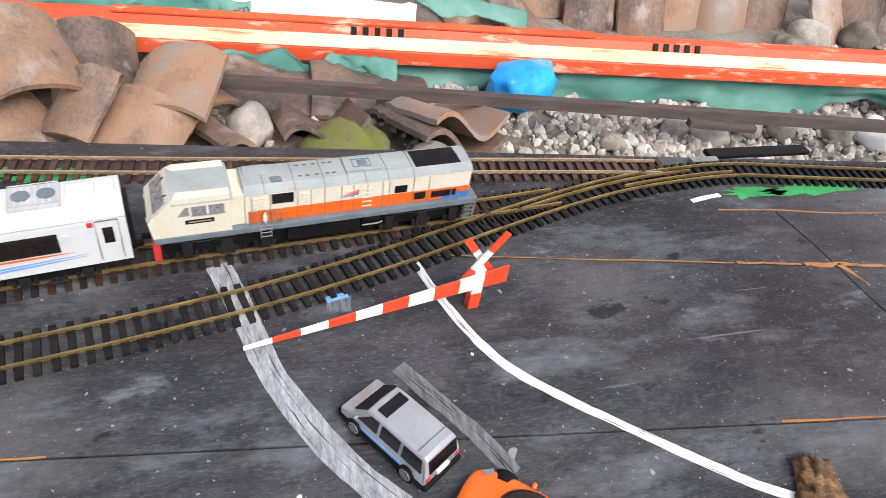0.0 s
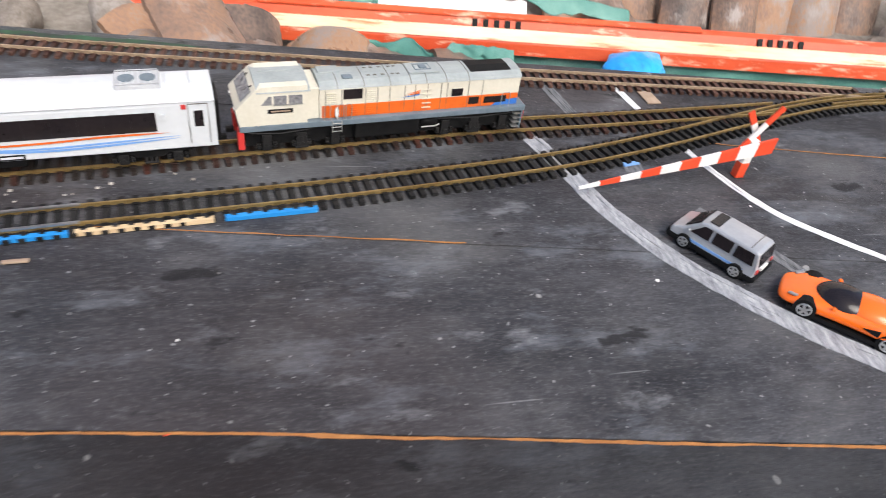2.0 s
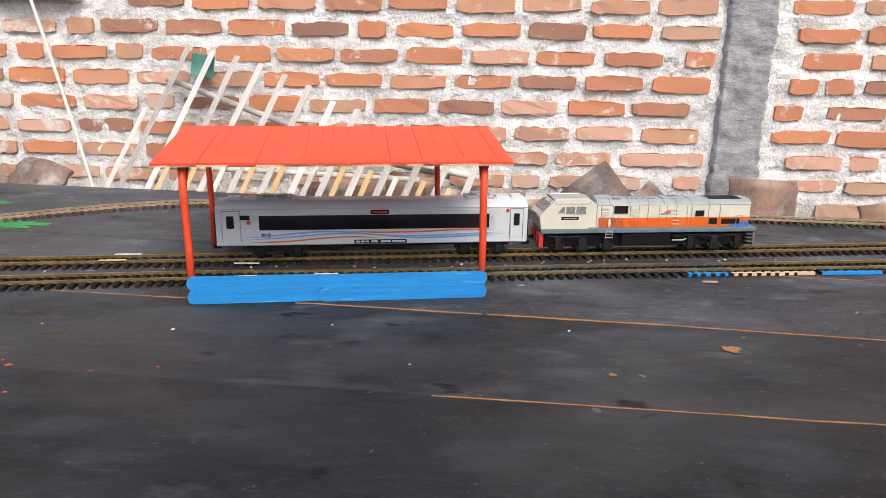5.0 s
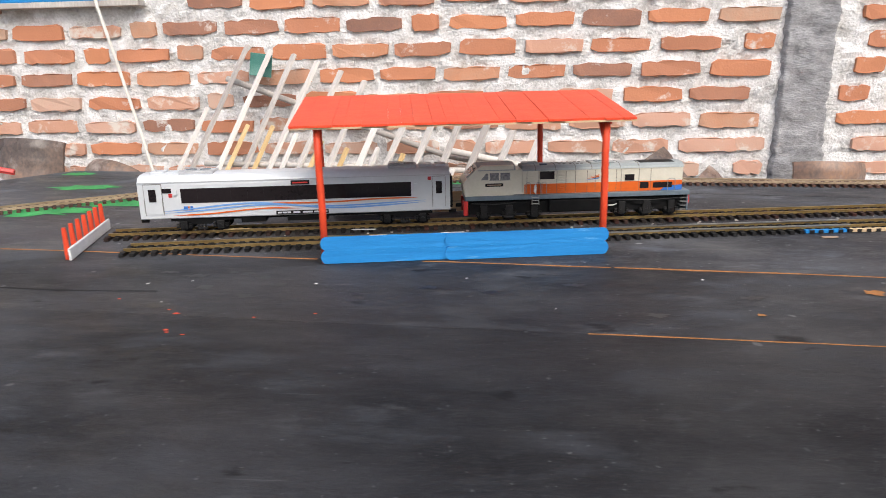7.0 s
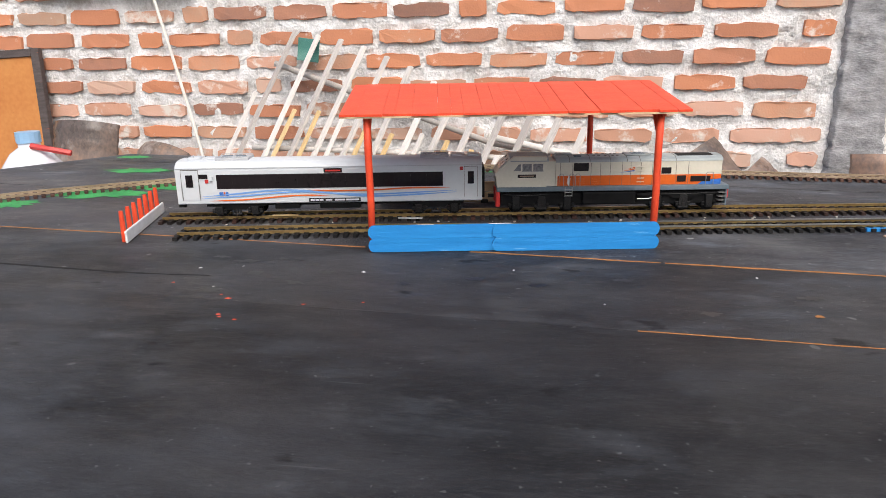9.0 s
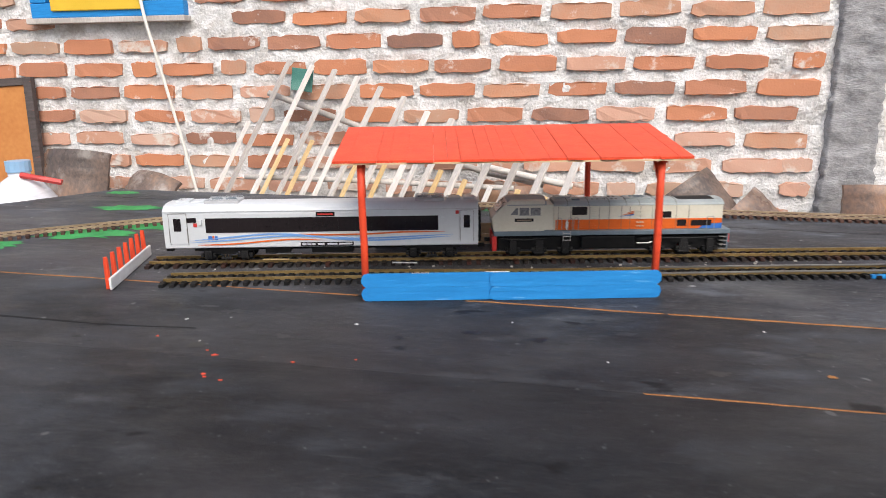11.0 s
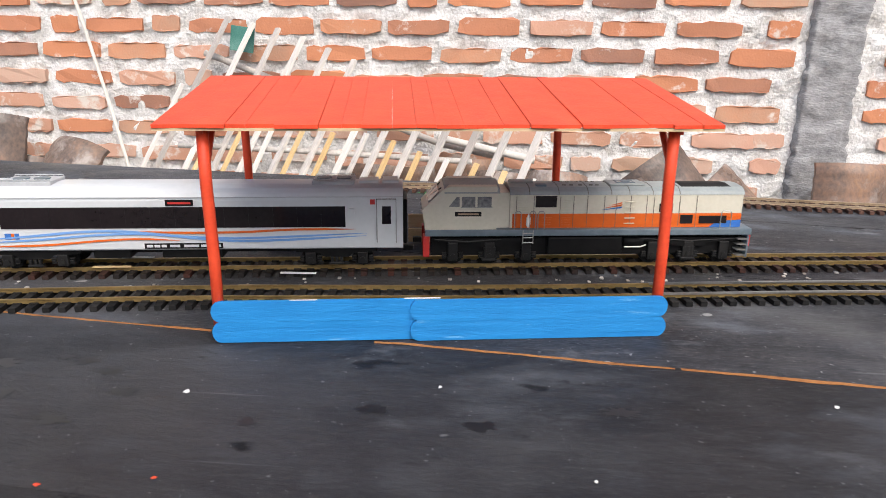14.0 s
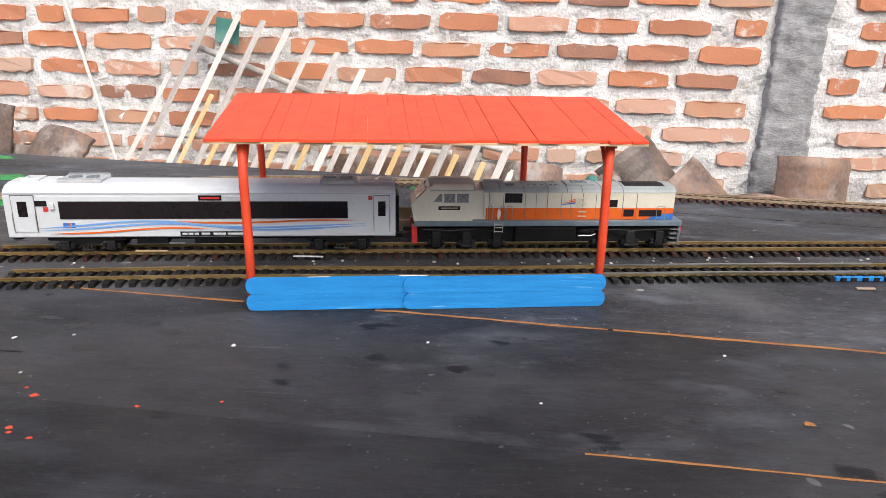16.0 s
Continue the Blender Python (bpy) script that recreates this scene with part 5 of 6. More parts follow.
def build_van():
    m = pose(0.7475, 0.0615, 0.0, 0, 0, math.degrees(math.atan2(0.041, -0.027)))
    v = empty("toy_van", "silver toy minivan with black lower body on the painted road", "toy car", m)
    out = [(-0.026, 0.004), (0.0262, 0.004), (0.0270, 0.008), (0.0265, 0.0105), (0.0195, 0.0135), (0.0115, 0.0208), (0.007, 0.0217), (-0.0225, 0.0217), (-0.0245, 0.0208), (-0.0268, 0.012), (-0.0268, 0.006)]
    body = part("body", shell(out, 0.0118, 0, 0.012, 0.16), "van_silver", v)
    bev = body.modifiers.new("rounding", "BEVEL")
    bev.width, bev.segments, bev.limit_method = 0.0008, 2, "ANGLE"
    part("lower_trim", box(-0.0277, 0.0280, -0.0122, 0.0122, 0.0024, 0.0066, 0.0009), "black", v, "black lower body trim")
    part("rear_bumper", box(-0.0286, -0.0262, -0.0121, 0.0121, 0.0034, 0.0068, 0.0008), "black", v)
    part("front_bumper", box(0.0265, 0.0287, -0.0119, 0.0119, 0.0034, 0.0072, 0.0008), "black", v)
    part("sunroof", box(0.0022, 0.0082, -0.0072, 0.0072, 0.0219, 0.0225, 0.0002), "glass_dark", v)
    part("roof_seam", box(-0.0188, -0.0184, -0.0092, 0.0092, 0.0219, 0.02235), "groove", v)
    part("windscreen", prism([(0.0118, 0.0206), (0.0193, 0.0138), (0.0198, 0.0141), (0.0122, 0.0211)], -0.0095, 0.0095, "y"), "glass_dark", v)
    part("rear_window", prism([(-0.0248, 0.0201), (-0.0264, 0.0130), (-0.0270, 0.0130), (-0.0254, 0.0202)], -0.0090, 0.0090, "y"), "glass_dark", v)
    for s in (-1, 1):
        for pane in ([(0.0085, 0.0198), (0.0035, 0.0198), (0.0035, 0.0131), (0.0152, 0.0131)], [(0.0015, 0.0198), (-0.0098, 0.0198), (-0.0098, 0.0131), (0.0015, 0.0131)], [(-0.0118, 0.0198), (-0.0222, 0.0198), (-0.0238, 0.0131), (-0.0118, 0.0131)]):
            part("side_window", slanted(pane, s, 0.0118, 0.012, 0.0217, 0.16), "glass_dark", v)
        part("side_stripe", box(-0.02, 0.014, s * 0.0119 - 0.0002, s * 0.0119 + 0.0002, 0.0070, 0.0085), "light_blue", v, "blue side stripe")
        part("tail_light", box(-0.0275, -0.0264, s * 0.0098 - 0.0012, s * 0.0098 + 0.0012, 0.0088, 0.0112, 0.0002), "red", v)
        part("mirror", box(0.0148, 0.0162, s * 0.0126 - 0.0011, s * 0.0126 + 0.0011, 0.0128, 0.0146, 0.0004), "van_silver", v)
        for x in (0.0165, -0.0165):
            wheel(v, x, s * 0.0108, 0.0048)
    part("rear_plate", box(-0.0278, -0.0267, -0.004, 0.004, 0.0080, 0.0100), "white_paint", v)


def build_sports_car(name, label, m, paint, hood_black=False):
    v = empty(name, label, "toy car", m, "toy cars")
    bm = bmesh.new()
    # cross sections along the car: (x, half width, top, bottom)
    rows = []
    for x, w, top, low in ((-0.0332, 0.0095, 0.0105, 0.0055), (-0.0305, 0.0130, 0.0122, 0.0035), (-0.025, 0.0150, 0.0130, 0.003), (-0.0185, 0.0154, 0.0132, 0.003), (-0.010, 0.0146, 0.0126, 0.003), (0.0, 0.0143, 0.0118, 0.003),
                           (0.010, 0.0146, 0.0112, 0.003), (0.0195, 0.0152, 0.0106, 0.003), (0.026, 0.0142, 0.0088, 0.003), (0.0305, 0.0128, 0.0072, 0.003), (0.0335, 0.0092, 0.0058, 0.0034)):
        w *= 0.93
        rows.append([bm.verts.new(p) for p in ((x, -w, low), (x, -w, low + (top - low) * 0.62), (x, -w * 0.86, top), (x, -w * 0.4, top + 0.0004), (x, w * 0.4, top + 0.0004), (x, w * 0.86, top), (x, w, low + (top - low) * 0.62), (x, w, low))])
    for a, b in zip(rows, rows[1:]):
        for i in range(8):
            bm.faces.new((a[i], a[(i + 1) % 8], b[(i + 1) % 8], b[i]))
    bm.faces.new(rows[0])
    bm.faces.new(rows[-1])
    rounded(part("body", bm, paint, v))
    part("floor_pan", box(-0.028, 0.027, -0.0135, 0.0135, 0.002, 0.0039), "black", v)

    def dome(part_name, x, z, r, mat, lab=""):
        d = bmesh.new()
        bmesh.ops.create_uvsphere(d, u_segments=28, v_segments=16, radius=1.0)
        part(part_name, d, mat, v, lab, smooth=True, m=Matrix.Translation((x, 0, z)) @ Matrix.Diagonal((*r, 1)))
    dome("windscreen", 0.0045, 0.0096, (0.0140, 0.0112, 0.0070), "glass_dark")
    part("engine_window", prism([(-0.017, 0.0160), (-0.0235, 0.0128), (-0.0238, 0.0137), (-0.0172, 0.0169)], -0.0055, 0.0055, "y"), "glass_dark", v)
    dome("roof", -0.0085, 0.0098, (0.0165, 0.0112, 0.0072), "black" if hood_black else paint, "matt black roof panel" if hood_black else "")
    for s in (-1, 1):
        part("headlight", box(-0.0022, 0.0022, -0.0010, 0.0010, -0.0004, 0.0004, 0.0002), "rim", v, m=pose(0.0268, s * 0.0100, 0.0089, 0, 18, -s * 32))
        part("air_intake", prism([(-0.006, 0.0088), (-0.013, 0.0105), (-0.013, 0.0072)], s * 0.0128, s * 0.0137, "y"), "black", v)
        part("mirror", lump(0.0011, RNG, 2, (1, 1.3, 0.7), 2, 0.1), paint, v, m=pose(0.0085, s * 0.0126, 0.0118))
        for x in (0.0195, -0.0185):
            wheel(v, x, s * 0.0112, 0.0054, 0.005)


build_van()
HEAD = 136.8
build_sports_car("toy_sports_car", "bright orange toy sports car on the painted road", pose(0.796, 0.0036, 0, 0, 0, HEAD) @ Matrix.Scale(1.12, 4), "car_orange")
build_sports_car("toy_coupe", "white toy car with black roof at the end of the row", pose(0.856, -0.061, 0, 0, 0, HEAD + 3) @ Matrix.Scale(1.12, 4), "car_white", True)


# ---- small things on the table ----
def toothed_strip(x0, x1, mat, label):
    y0, y1 = 0.0938 + (x0 - 0.359) * 0.122, 0.0938 + (x1 - 0.359) * 0.122
    a = math.atan2(y1 - y0, x1 - x0)
    L = math.hypot(x1 - x0, y1 - y0)
    out = [(0, -0.0022), (L, -0.0022), (L, 0.0012)]
    n = int(L / 0.0072)
    for i in range(n):
        x = L - L * (i + 0.25) / n
        out += [(x, 0.0012), (x, -0.0002), (x - 0.0032, -0.0002), (x - 0.0032, 0.0012)]
    out.append((0, 0.0012))
    tagged(part("sleeper_strip", prism(out, 0.0004, 0.0029, "z"), mat, m=pose(x0, y0, 0, 0, 0, math.degrees(a))), label, "plastic strip", "sleeper strips")


toothed_strip(0.359, 0.391, "blue_paint", "blue toothed plastic strip lying along the track")
toothed_strip(0.394, 0.462, "raw_wood", "cream toothed plastic strip lying along the track")
toothed_strip(0.468, 0.518, "blue_paint", "blue toothed plastic strip lying along the track")
tagged(part("blue_chip", box(-0.0065, 0.0065, -0.002, 0.002, 0.0002, 0.0016, 0.0005), "light_blue", m=pose(0.7335, 0.1555, 0, 0, 0, 12)), "small blue plastic chip beside the track", "plastic chip")
tagged(part("cardboard_chip", box(-0.006, 0.006, -0.010, 0.010, 0.0003, 0.0014, 0.0004), "cardboard", m=pose(0.791, 0.25, 0, 0, 0, 3)), "small brown cardboard piece lying on the table", "cardboard")
tagged(part("wood_splinter", box(-0.006, 0.006, -0.0012, 0.0012, 0.0003, 0.0016, 0.0004), "cardboard", m=pose(0.371, 0.078, 0, 0, 0, 4)), "small tan wood splinter on the table", "splinter", "wood splinters")
tagged(part("wood_splinter", box(-0.012, 0.012, -0.0006, 0.0006, 0.0003, 0.0012, 0.0003), "raw_wood", m=pose(-0.005, 0.073, 0, 0, 0, 6)), "small pale wood splinter between the tracks", "splinter", "wood splinters")


for lx, ly, lw, lz, turn, mat, lab in ((-0.088, 0.0975, 0.021, 0.0055, 7, "line_white", "thin white paper strip lying across the sleepers"), (-0.092, 0.0795, 0.021, 0.0056, 8, "lath_yellow", "thin yellow paper strip lying on the rail"),
                                      (0.012, 0.0875, 0.020, 0.0035, 4, "line_white", "thin white paper strip beside the rail")):
    tagged(part("paper_strip", box(-lw / 2, lw / 2, -0.0012, 0.0012, 0.0, 0.0004), mat, m=pose(lx, ly, lz, 0, 0, turn)), lab, "paper strip", "paper strips")
rng_bits = random.Random(41)
bits = bmesh.new()
for i in range(46):
    bx = rng_bits.uniform(-0.15, 0.45)
    by = track_b_y(bx) - rng_bits.uniform(0.016, 0.03)
    r = rng_bits.uniform(0.0004, 0.0011)
    box(bx - r, bx + r, by - r, by + r, 0.0002, 0.0002 + r, r * 0.3, bits)
tagged(part("litter", bits, "stone"), "pale crumbs and grit scattered between the tracks", "litter", kind="stuff")


def build_scrape(x, y, rx, ry, label):
    rng = random.Random(int(x * 100))
    tagged(part("wood_scar", blob(x, y, rx, ry, rng, 0.0006, 18, 0.4), "board_edge"), label, "wood scar", "wood scars", "structure")


build_scrape(0.341, -0.05, 0.006, 0.004, "orange-brown chipped spot of bare wood")
build_scrape(0.265, -0.088, 0.0022, 0.0016, "small brown chipped spot of bare wood")
build_scrape(1.10, 0.105, 0.004, 0.002, "small chipped spot of bare wood")
build_scrape(1.12, 0.106, 0.003, 0.002, "small chipped spot of bare wood")
tagged(part("leaf_scrap", lump(0.004, RNG, 8, (1.0, 0.45, 0.3), 1, 0.3), "leaf", m=pose(0.463, -0.078, 0.001, 0, 0, -40)), "small green leaf scrap on the table", "leaf")
tagged(part("wood_lump", lump(0.019, RNG, 5, (0.62, 1.0, 0.36), 4, 0.65, 3.4), "wood_lump", m=pose(0.941, -0.005, 0.001, 0, 0, -25), smooth=True), "splintered brown lump of broken wood on the table", "wood lump")
tagged(part("wood_crumb", lump(0.004, RNG, 9, (1.0, 0.8, 0.8), 2, 0.4), "wood_lump", m=pose(0.085, -0.285, 0.002)), "small brown wood crumb on the table", "wood crumb")
tagged(part("pale_crumb", lump(0.0022, RNG, 4, (0.9, 1.1, 0.6), 1, 0.4), "white_paint", m=pose(0.045, -0.28, 0.001)), "tiny white crumb on the table", "crumb")


# ---- yard behind the table: beam, netting, tiles, rubble ----
BEAM_A, BEAM_B = Vector((0.17, 1.466, -0.435)), Vector((2.6, 1.035, -0.342))


def build_beam():
    d = (BEAM_B - BEAM_A)
    L = d.length
    turn = pose(BEAM_A.x, BEAM_A.y, BEAM_A.z, 0, -math.degrees(math.asin(d.z / L)), math.degrees(math.atan2(d.y, d.x)))
    b = empty("painted_beam", "long orange-red beam with a cream painted band, lying on rubble", "beam", turn)
    part("body", prism([(-0.032, -0.042), (0.03, -0.042), (0.03, 0.03), (0.012, 0.036), (-0.004, 0.031), (-0.03, -0.014)], 0.2, L), "beam_red", b)
    part("bent_end", sweep_end(), "beam_red", b)
    part("cream_band", prism([(-0.0285, -0.0096), (-0.0145, 0.0144), (-0.0167, 0.0157), (-0.0308, -0.0083)], 0.12, L), "beam_cream", b, "cream band with red speckles")
    part("top_strip", prism([(-0.006, 0.0335), (0.012, 0.0385), (0.012, 0.0425), (-0.006, 0.0375)], 0.3, L * 0.55), "beam_red", b)
    for x in (0.80, 1.50):
        for k in range(5):
            part("dash_mark", prism([(-0.0150, 0.0152), (-0.0060, 0.0305), (-0.0084, 0.0318), (-0.0174, 0.0166)], x + 0.026 * k, x + 0.026 * k + 0.012), "black", b, "short dark painted dash")


def sweep_end():
    bm = bmesh.new()
    rings = []
    for i in range(7):
        u = i / 6
        x, dz, s = 0.2 - 0.24 * u, 0.03 * u * u, 1 - 0.25 * u
        rings.append([bm.verts.new((x, a * s, b * s + dz)) for a, b in ((-0.032, -0.042), (0.03, -0.042), (0.03, 0.03), (0.012, 0.036), (-0.004, 0.031), (-0.03, -0.014))])
    for p, q in zip(rings, rings[1:]):
        for k in range(6):
            bm.faces.new((p[k], p[(k + 1) % 6], q[(k + 1) % 6], q[k]))
    bm.faces.new(rings[0][::-1])
    bm.faces.new(rings[-1])
    return bm


build_beam()


def cloth(name, a, b, drop, label, mat, seed, fold=0.03, back=0.02, category="netting"):
    """A rumpled sheet that hangs between two points and falls by drop."""
    bm = bmesh.new()
    n, k = 70, 10
    a, b = Vector(a), Vector(b)
    side = Vector((-(b - a).y, (b - a).x, 0)).normalized()
    rows = []
    for j in range(k + 1):
        v = j / k
        row = []
        for i in range(n + 1):
            u = i / n
            p = a.lerp(b, u)
            f = fold * (noise.noise(Vector((u * 9, v * 1.6, seed))) + 0.5 * noise.noise(Vector((u * 26, v * 3, seed + 4)))) * (0.4 + v)
            hang = 0.75 + 0.7 * noise.noise(Vector((u * 4.5, seed, 2.0))) + 0.25 * noise.noise(Vector((u * 17, seed, 5.0)))
            sag = 0.25 * drop * noise.noise(Vector((u * 5.5, seed, 8.0)))
            row.append(bm.verts.new(p - side * (back * v) + side * f + Vector((0, 0, -drop * v * hang + 0.3 * f + sag))))
        rows.append(row)
    for p, q in zip(rows, rows[1:]):
        for i in range(n):
            bm.faces.new((p[i], p[i + 1], q[i + 1], q[i]))
    ob = part(name, bm, mat, smooth=True)
    mod = ob.modifiers.new("thickness", "SOLIDIFY")
    mod.thickness = 0.002
    tagged(ob, label, category, "green netting" if mat == "net" else "")


cloth("netting", (0.95, 1.325, -0.41), (2.6, 1.03, -0.375), 0.13, "dark green shade netting bunched under the red beam", "net", 2.0)
cloth("netting", (0.55, 1.34, -0.44), (1.05, 1.26, -0.42), 0.10, "green netting rumpled beside broken tiles", "net", 5.0, 0.05, 0.06)
cloth("netting", (0.30, 1.66, -0.27), (0.52, 1.62, -0.25), 0.22, "green netting draped over roof tiles", "net", 7.0, 0.018, 0.1)
cloth("netting", (0.62, 1.72, -0.31), (1.45, 1.50, -0.41), 0.04, "green netting draped beside the tiles", "net", 9.0, 0.02, 0.05)
cloth("white_sheet", (0.55, 1.66, -0.33), (1.15, 1.5, -0.41), 0.08, "white plastic sheet crumpled on the rubble", "white_cloth", 3.0, 0.05, 0.12, "sheet")
cloth("netting", (0.25, 1.52, -0.39), (0.75, 1.46, -0.38), 0.05, "green netting under the tiles behind the beam", "net", 12.0, 0.04, 0.05)


def build_bag():
    bm = lump(0.09, RNG, 6, (1.05, 0.65, 0.72), 4, 0.25, 1.5)
    for v in bm.verts:
        r = noise.noise(v.co * 45) * 0.008 + noise.noise(v.co * 90 + Vector((3, 0, 0))) * 0.004
        v.co += v.co.normalized() * r
        if v.co.z > 0.035:
            v.co.z = 0.035 + (v.co.z - 0.035) * 0.5
    tagged(part("plastic_bag", bm, "bag", m=pose(1.315, 1.165, -0.432, 0, 0, 20), smooth=True), "crumpled bright blue plastic bag stuffed under the beam", "plastic bag")


build_bag()
tagged(part("wooden_bar", prism([(-0.012, -0.011), (0.012, -0.011), (0.013, 0.009), (-0.010, 0.011)], 0, 1.75), "bar", m=pose(0.62, 1.153, -0.408, 0, -0.6, -10.1)), "long thin dark bar with red stains across the rubble", "bar")
tagged(part("wooden_bar", box(0, 0.16, -0.01, 0.01, -0.008, 0.008, 0.002), "bar", m=pose(1.62, 0.955, -0.41, 0, 2, -8)), "short dark bar lying on the gravel", "bar")


def tile_mesh(kind, seed):
    """A curved clay roof tile, about 22 by 28 cm, with thickness, lip and nib."""
    rng = random.Random(seed)
    bm = bmesh.new()
    nu, nv, w, l, t = 14, 16, 0.20, 0.26, 0.012
    broken = kind == "broken"
    rows = []
    for j in range(nv + 1):
        v = j / nv
        row = []
        for i in range(nu + 1):
            u = i / nu
            x = (u - 0.5) * w
            if kind == "wave":
                z = 0.03 * math.sin(2 * math.pi * u * 1.05 + 0.4) + 0.01
            else:
                z = 0.042 * (1 - abs(2 * u - 1) ** 2.6)
            y = (v - 0.5) * l
            if broken and j == nv:
                y -= 0.05 * (0.5 + 0.5 * math.sin(u * 9 + seed)) + rng.uniform(0, 0.015)
            z += 0.010 * math.exp(-((v - 0.9) / 0.05) ** 2) + 0.006 * math.exp(-((v - 0.76) / 0.04) ** 2) + 0.002 * noise.noise(Vector((u * 4, v * 4, seed)))
            row.append((x, y, z))
        rows.append(row)
    top = [[bm.verts.new(p) for p in r] for r in rows]
    low = [[bm.verts.new((p[0], p[1], p[2] - t)) for p in r] for r in rows]
    for j in range(nv):
        for i in range(nu):
            bm.faces.new((top[j][i], top[j][i + 1], top[j + 1][i + 1], top[j + 1][i]))
            bm.faces.new((low[j][i], low[j + 1][i], low[j + 1][i + 1], low[j][i + 1]))
    for j in range(nv):
        bm.faces.new((top[j][0], top[j + 1][0], low[j + 1][0], low[j][0]))
        bm.faces.new((top[j][nu], low[j][nu], low[j + 1][nu], top[j + 1][nu]))
    for i in range(nu):
        bm.faces.new((top[0][i], low[0][i], low[0][i + 1], top[0][i + 1]))
        bm.faces.new((top[nv][i], top[nv][i + 1], low[nv][i + 1], low[nv][i]))
    me = bpy.data.meshes.new("roof_tile")
    bmesh.ops.recalc_face_normals(bm, faces=bm.faces)
    bm.to_mesh(me)
    bm.free()
    me.materials.append(M["tile"])
    for p in me.polygons:
        p.use_smooth = True
    me.set_sharp_from_angle(angle=radians(40))
    return me


TILES = {k: [tile_mesh(k, s) for s in range(3)] for k in ("arch", "wave", "broken")}


def tile(kind, x, y, z, rx, ry, rz, s=1.0, label=""):
    ob = new("roof_tile", RNG.choice(TILES[kind]))
    ob.matrix_basis = pose(x, y, z, rx, ry, rz) @ Matrix.Diagonal((s, s, s, 1))
    tagged(ob, label or {"arch": "weathered brown curved clay roof tile", "wave": "wavy clay roof tile lying on the rubble", "broken": "broken clay roof tile in a heap"}[kind], "roof tile", "clay roof tiles")


# heap beside the table
for k, x, y, z, rx, ry, rz, s in (
        ("broken", 0.37, 1.06, -0.315, 16, 14, 28, 0.8), ("broken", 0.45, 0.99, -0.365, 26, -16, -34, 0.56), ("arch", 0.59, 1.08, -0.385, 4, -10, -14, 0.8), ("broken", 0.535, 0.95, -0.405, 22, 16, -26, 0.68),
        ("broken", 0.36, 0.93, -0.395, 16, 10, 24, 0.62), ("arch", 0.25, 1.02, -0.40, 15, 20, -30, 0.8), ("wave", 0.715, 0.99, -0.455, -20, 14, 14, 0.85), ("wave", 0.85, 1.04, -0.45, -22, -8, 6, 0.8),
        ("wave", 1.075, 1.01, -0.455, -18, 12, 12, 0.9), ("wave", 1.09, 1.03, -0.43, -20, 8, 16, 0.86), ("arch", 0.2, 0.92, -0.43, 10, 12, 60, 0.85), ("broken", 0.12, 1.05, -0.44, 20, 0, 20, 0.85),
        ("arch", 0.80, 1.25, -0.49, 8, 5, 84, 1.0), ("arch", 0.98, 1.22, -0.49, 8, -5, 86, 1.0), ("broken", 0.44, 1.25, -0.43, 20, 10, 10, 0.8), ("broken", 0.25, 1.3, -0.45, 20, 10, 50, 0.8), ("arch", 0.62, 1.22, -0.46, 12, 5, 30, 0.7),
        ("broken", 0.30, 0.82, -0.44, 6, 4, 20, 0.8), ("broken", 0.46, 0.82, -0.45, 5, -6, 70, 0.8), ("broken", 0.63, 0.84, -0.46, 5, 6, 10, 0.7)):
    tile(k, x, y, z, rx, ry, rz, s)
# row leaning on the wall and behind the beam
for k, x, y, z, rx, ry, rz, s in (
        ("arch", 0.10, 1.83, -0.39, 66, 4, 4, 1.0), ("arch", 0.265, 1.80, -0.39, 64, 2, -2, 1.08), ("arch", 0.0, 1.92, -0.37, 72, -3, 2, 1.0), ("arch", 0.50, 1.62, -0.37, 58, -28, 20, 0.95), ("arch", 0.65, 1.86, -0.32, 62, -32, 20, 1.05),
        ("arch", 0.82, 1.84, -0.38, 60, -38, 25, 1.05), ("broken", 1.0, 1.75, -0.42, 55, 8, 0, 0.9), ("arch", 0.93, 1.7, -0.44, 40, 5, 8, 0.9), ("arch", 1.20, 1.92, -0.37, 76, 2, 0, 1.15), ("arch", 1.36, 1.75, -0.46, 45, 6, 15, 0.9),
        ("arch", 1.58, 1.78, -0.40, 70, -4, 4, 1.05), ("arch", 1.75, 1.70, -0.45, 66, 3, 0, 0.9), ("arch", 1.9, 1.66, -0.46, 68, -2, 6, 0.85), ("arch", 2.05, 1.72, -0.42, 70, 4, -4, 1.0), ("arch", 2.2, 1.70, -0.42, 70, -3, 3, 1.0),
        ("arch", 2.38, 1.72, -0.43, 68, 3, 0, 1.0), ("broken", 2.55, 1.6, -0.46, 50, 8, 20, 0.9), ("arch", 2.75, 1.7, -0.42, 72, -3, 0, 1.1), ("broken", 1.48, 1.6, -0.48, 30, 8, 40, 0.8), ("arch", 2.95, 1.68, -0.42, 70, 3, 0, 1.1),
        ("arch", -1.62, 1.88, -0.27, 72, 4, 8, 1.2), ("arch", -1.38, 1.9, -0.33, 45, 6, -12, 1.1), ("arch", -1.58, 1.92, -0.42, 70, 0, 0, 1.2), ("broken", -0.9, 1.9, -0.45, 50, 6, -12, 1.0), ("arch", -0.3, 1.97, -0.40, 76, 3, 3, 1.0), ("arch", -0.14, 1.95, -0.40, 74, -3, 0, 1.0)):
    tile(k, x, y, z, rx, ry, rz, s)


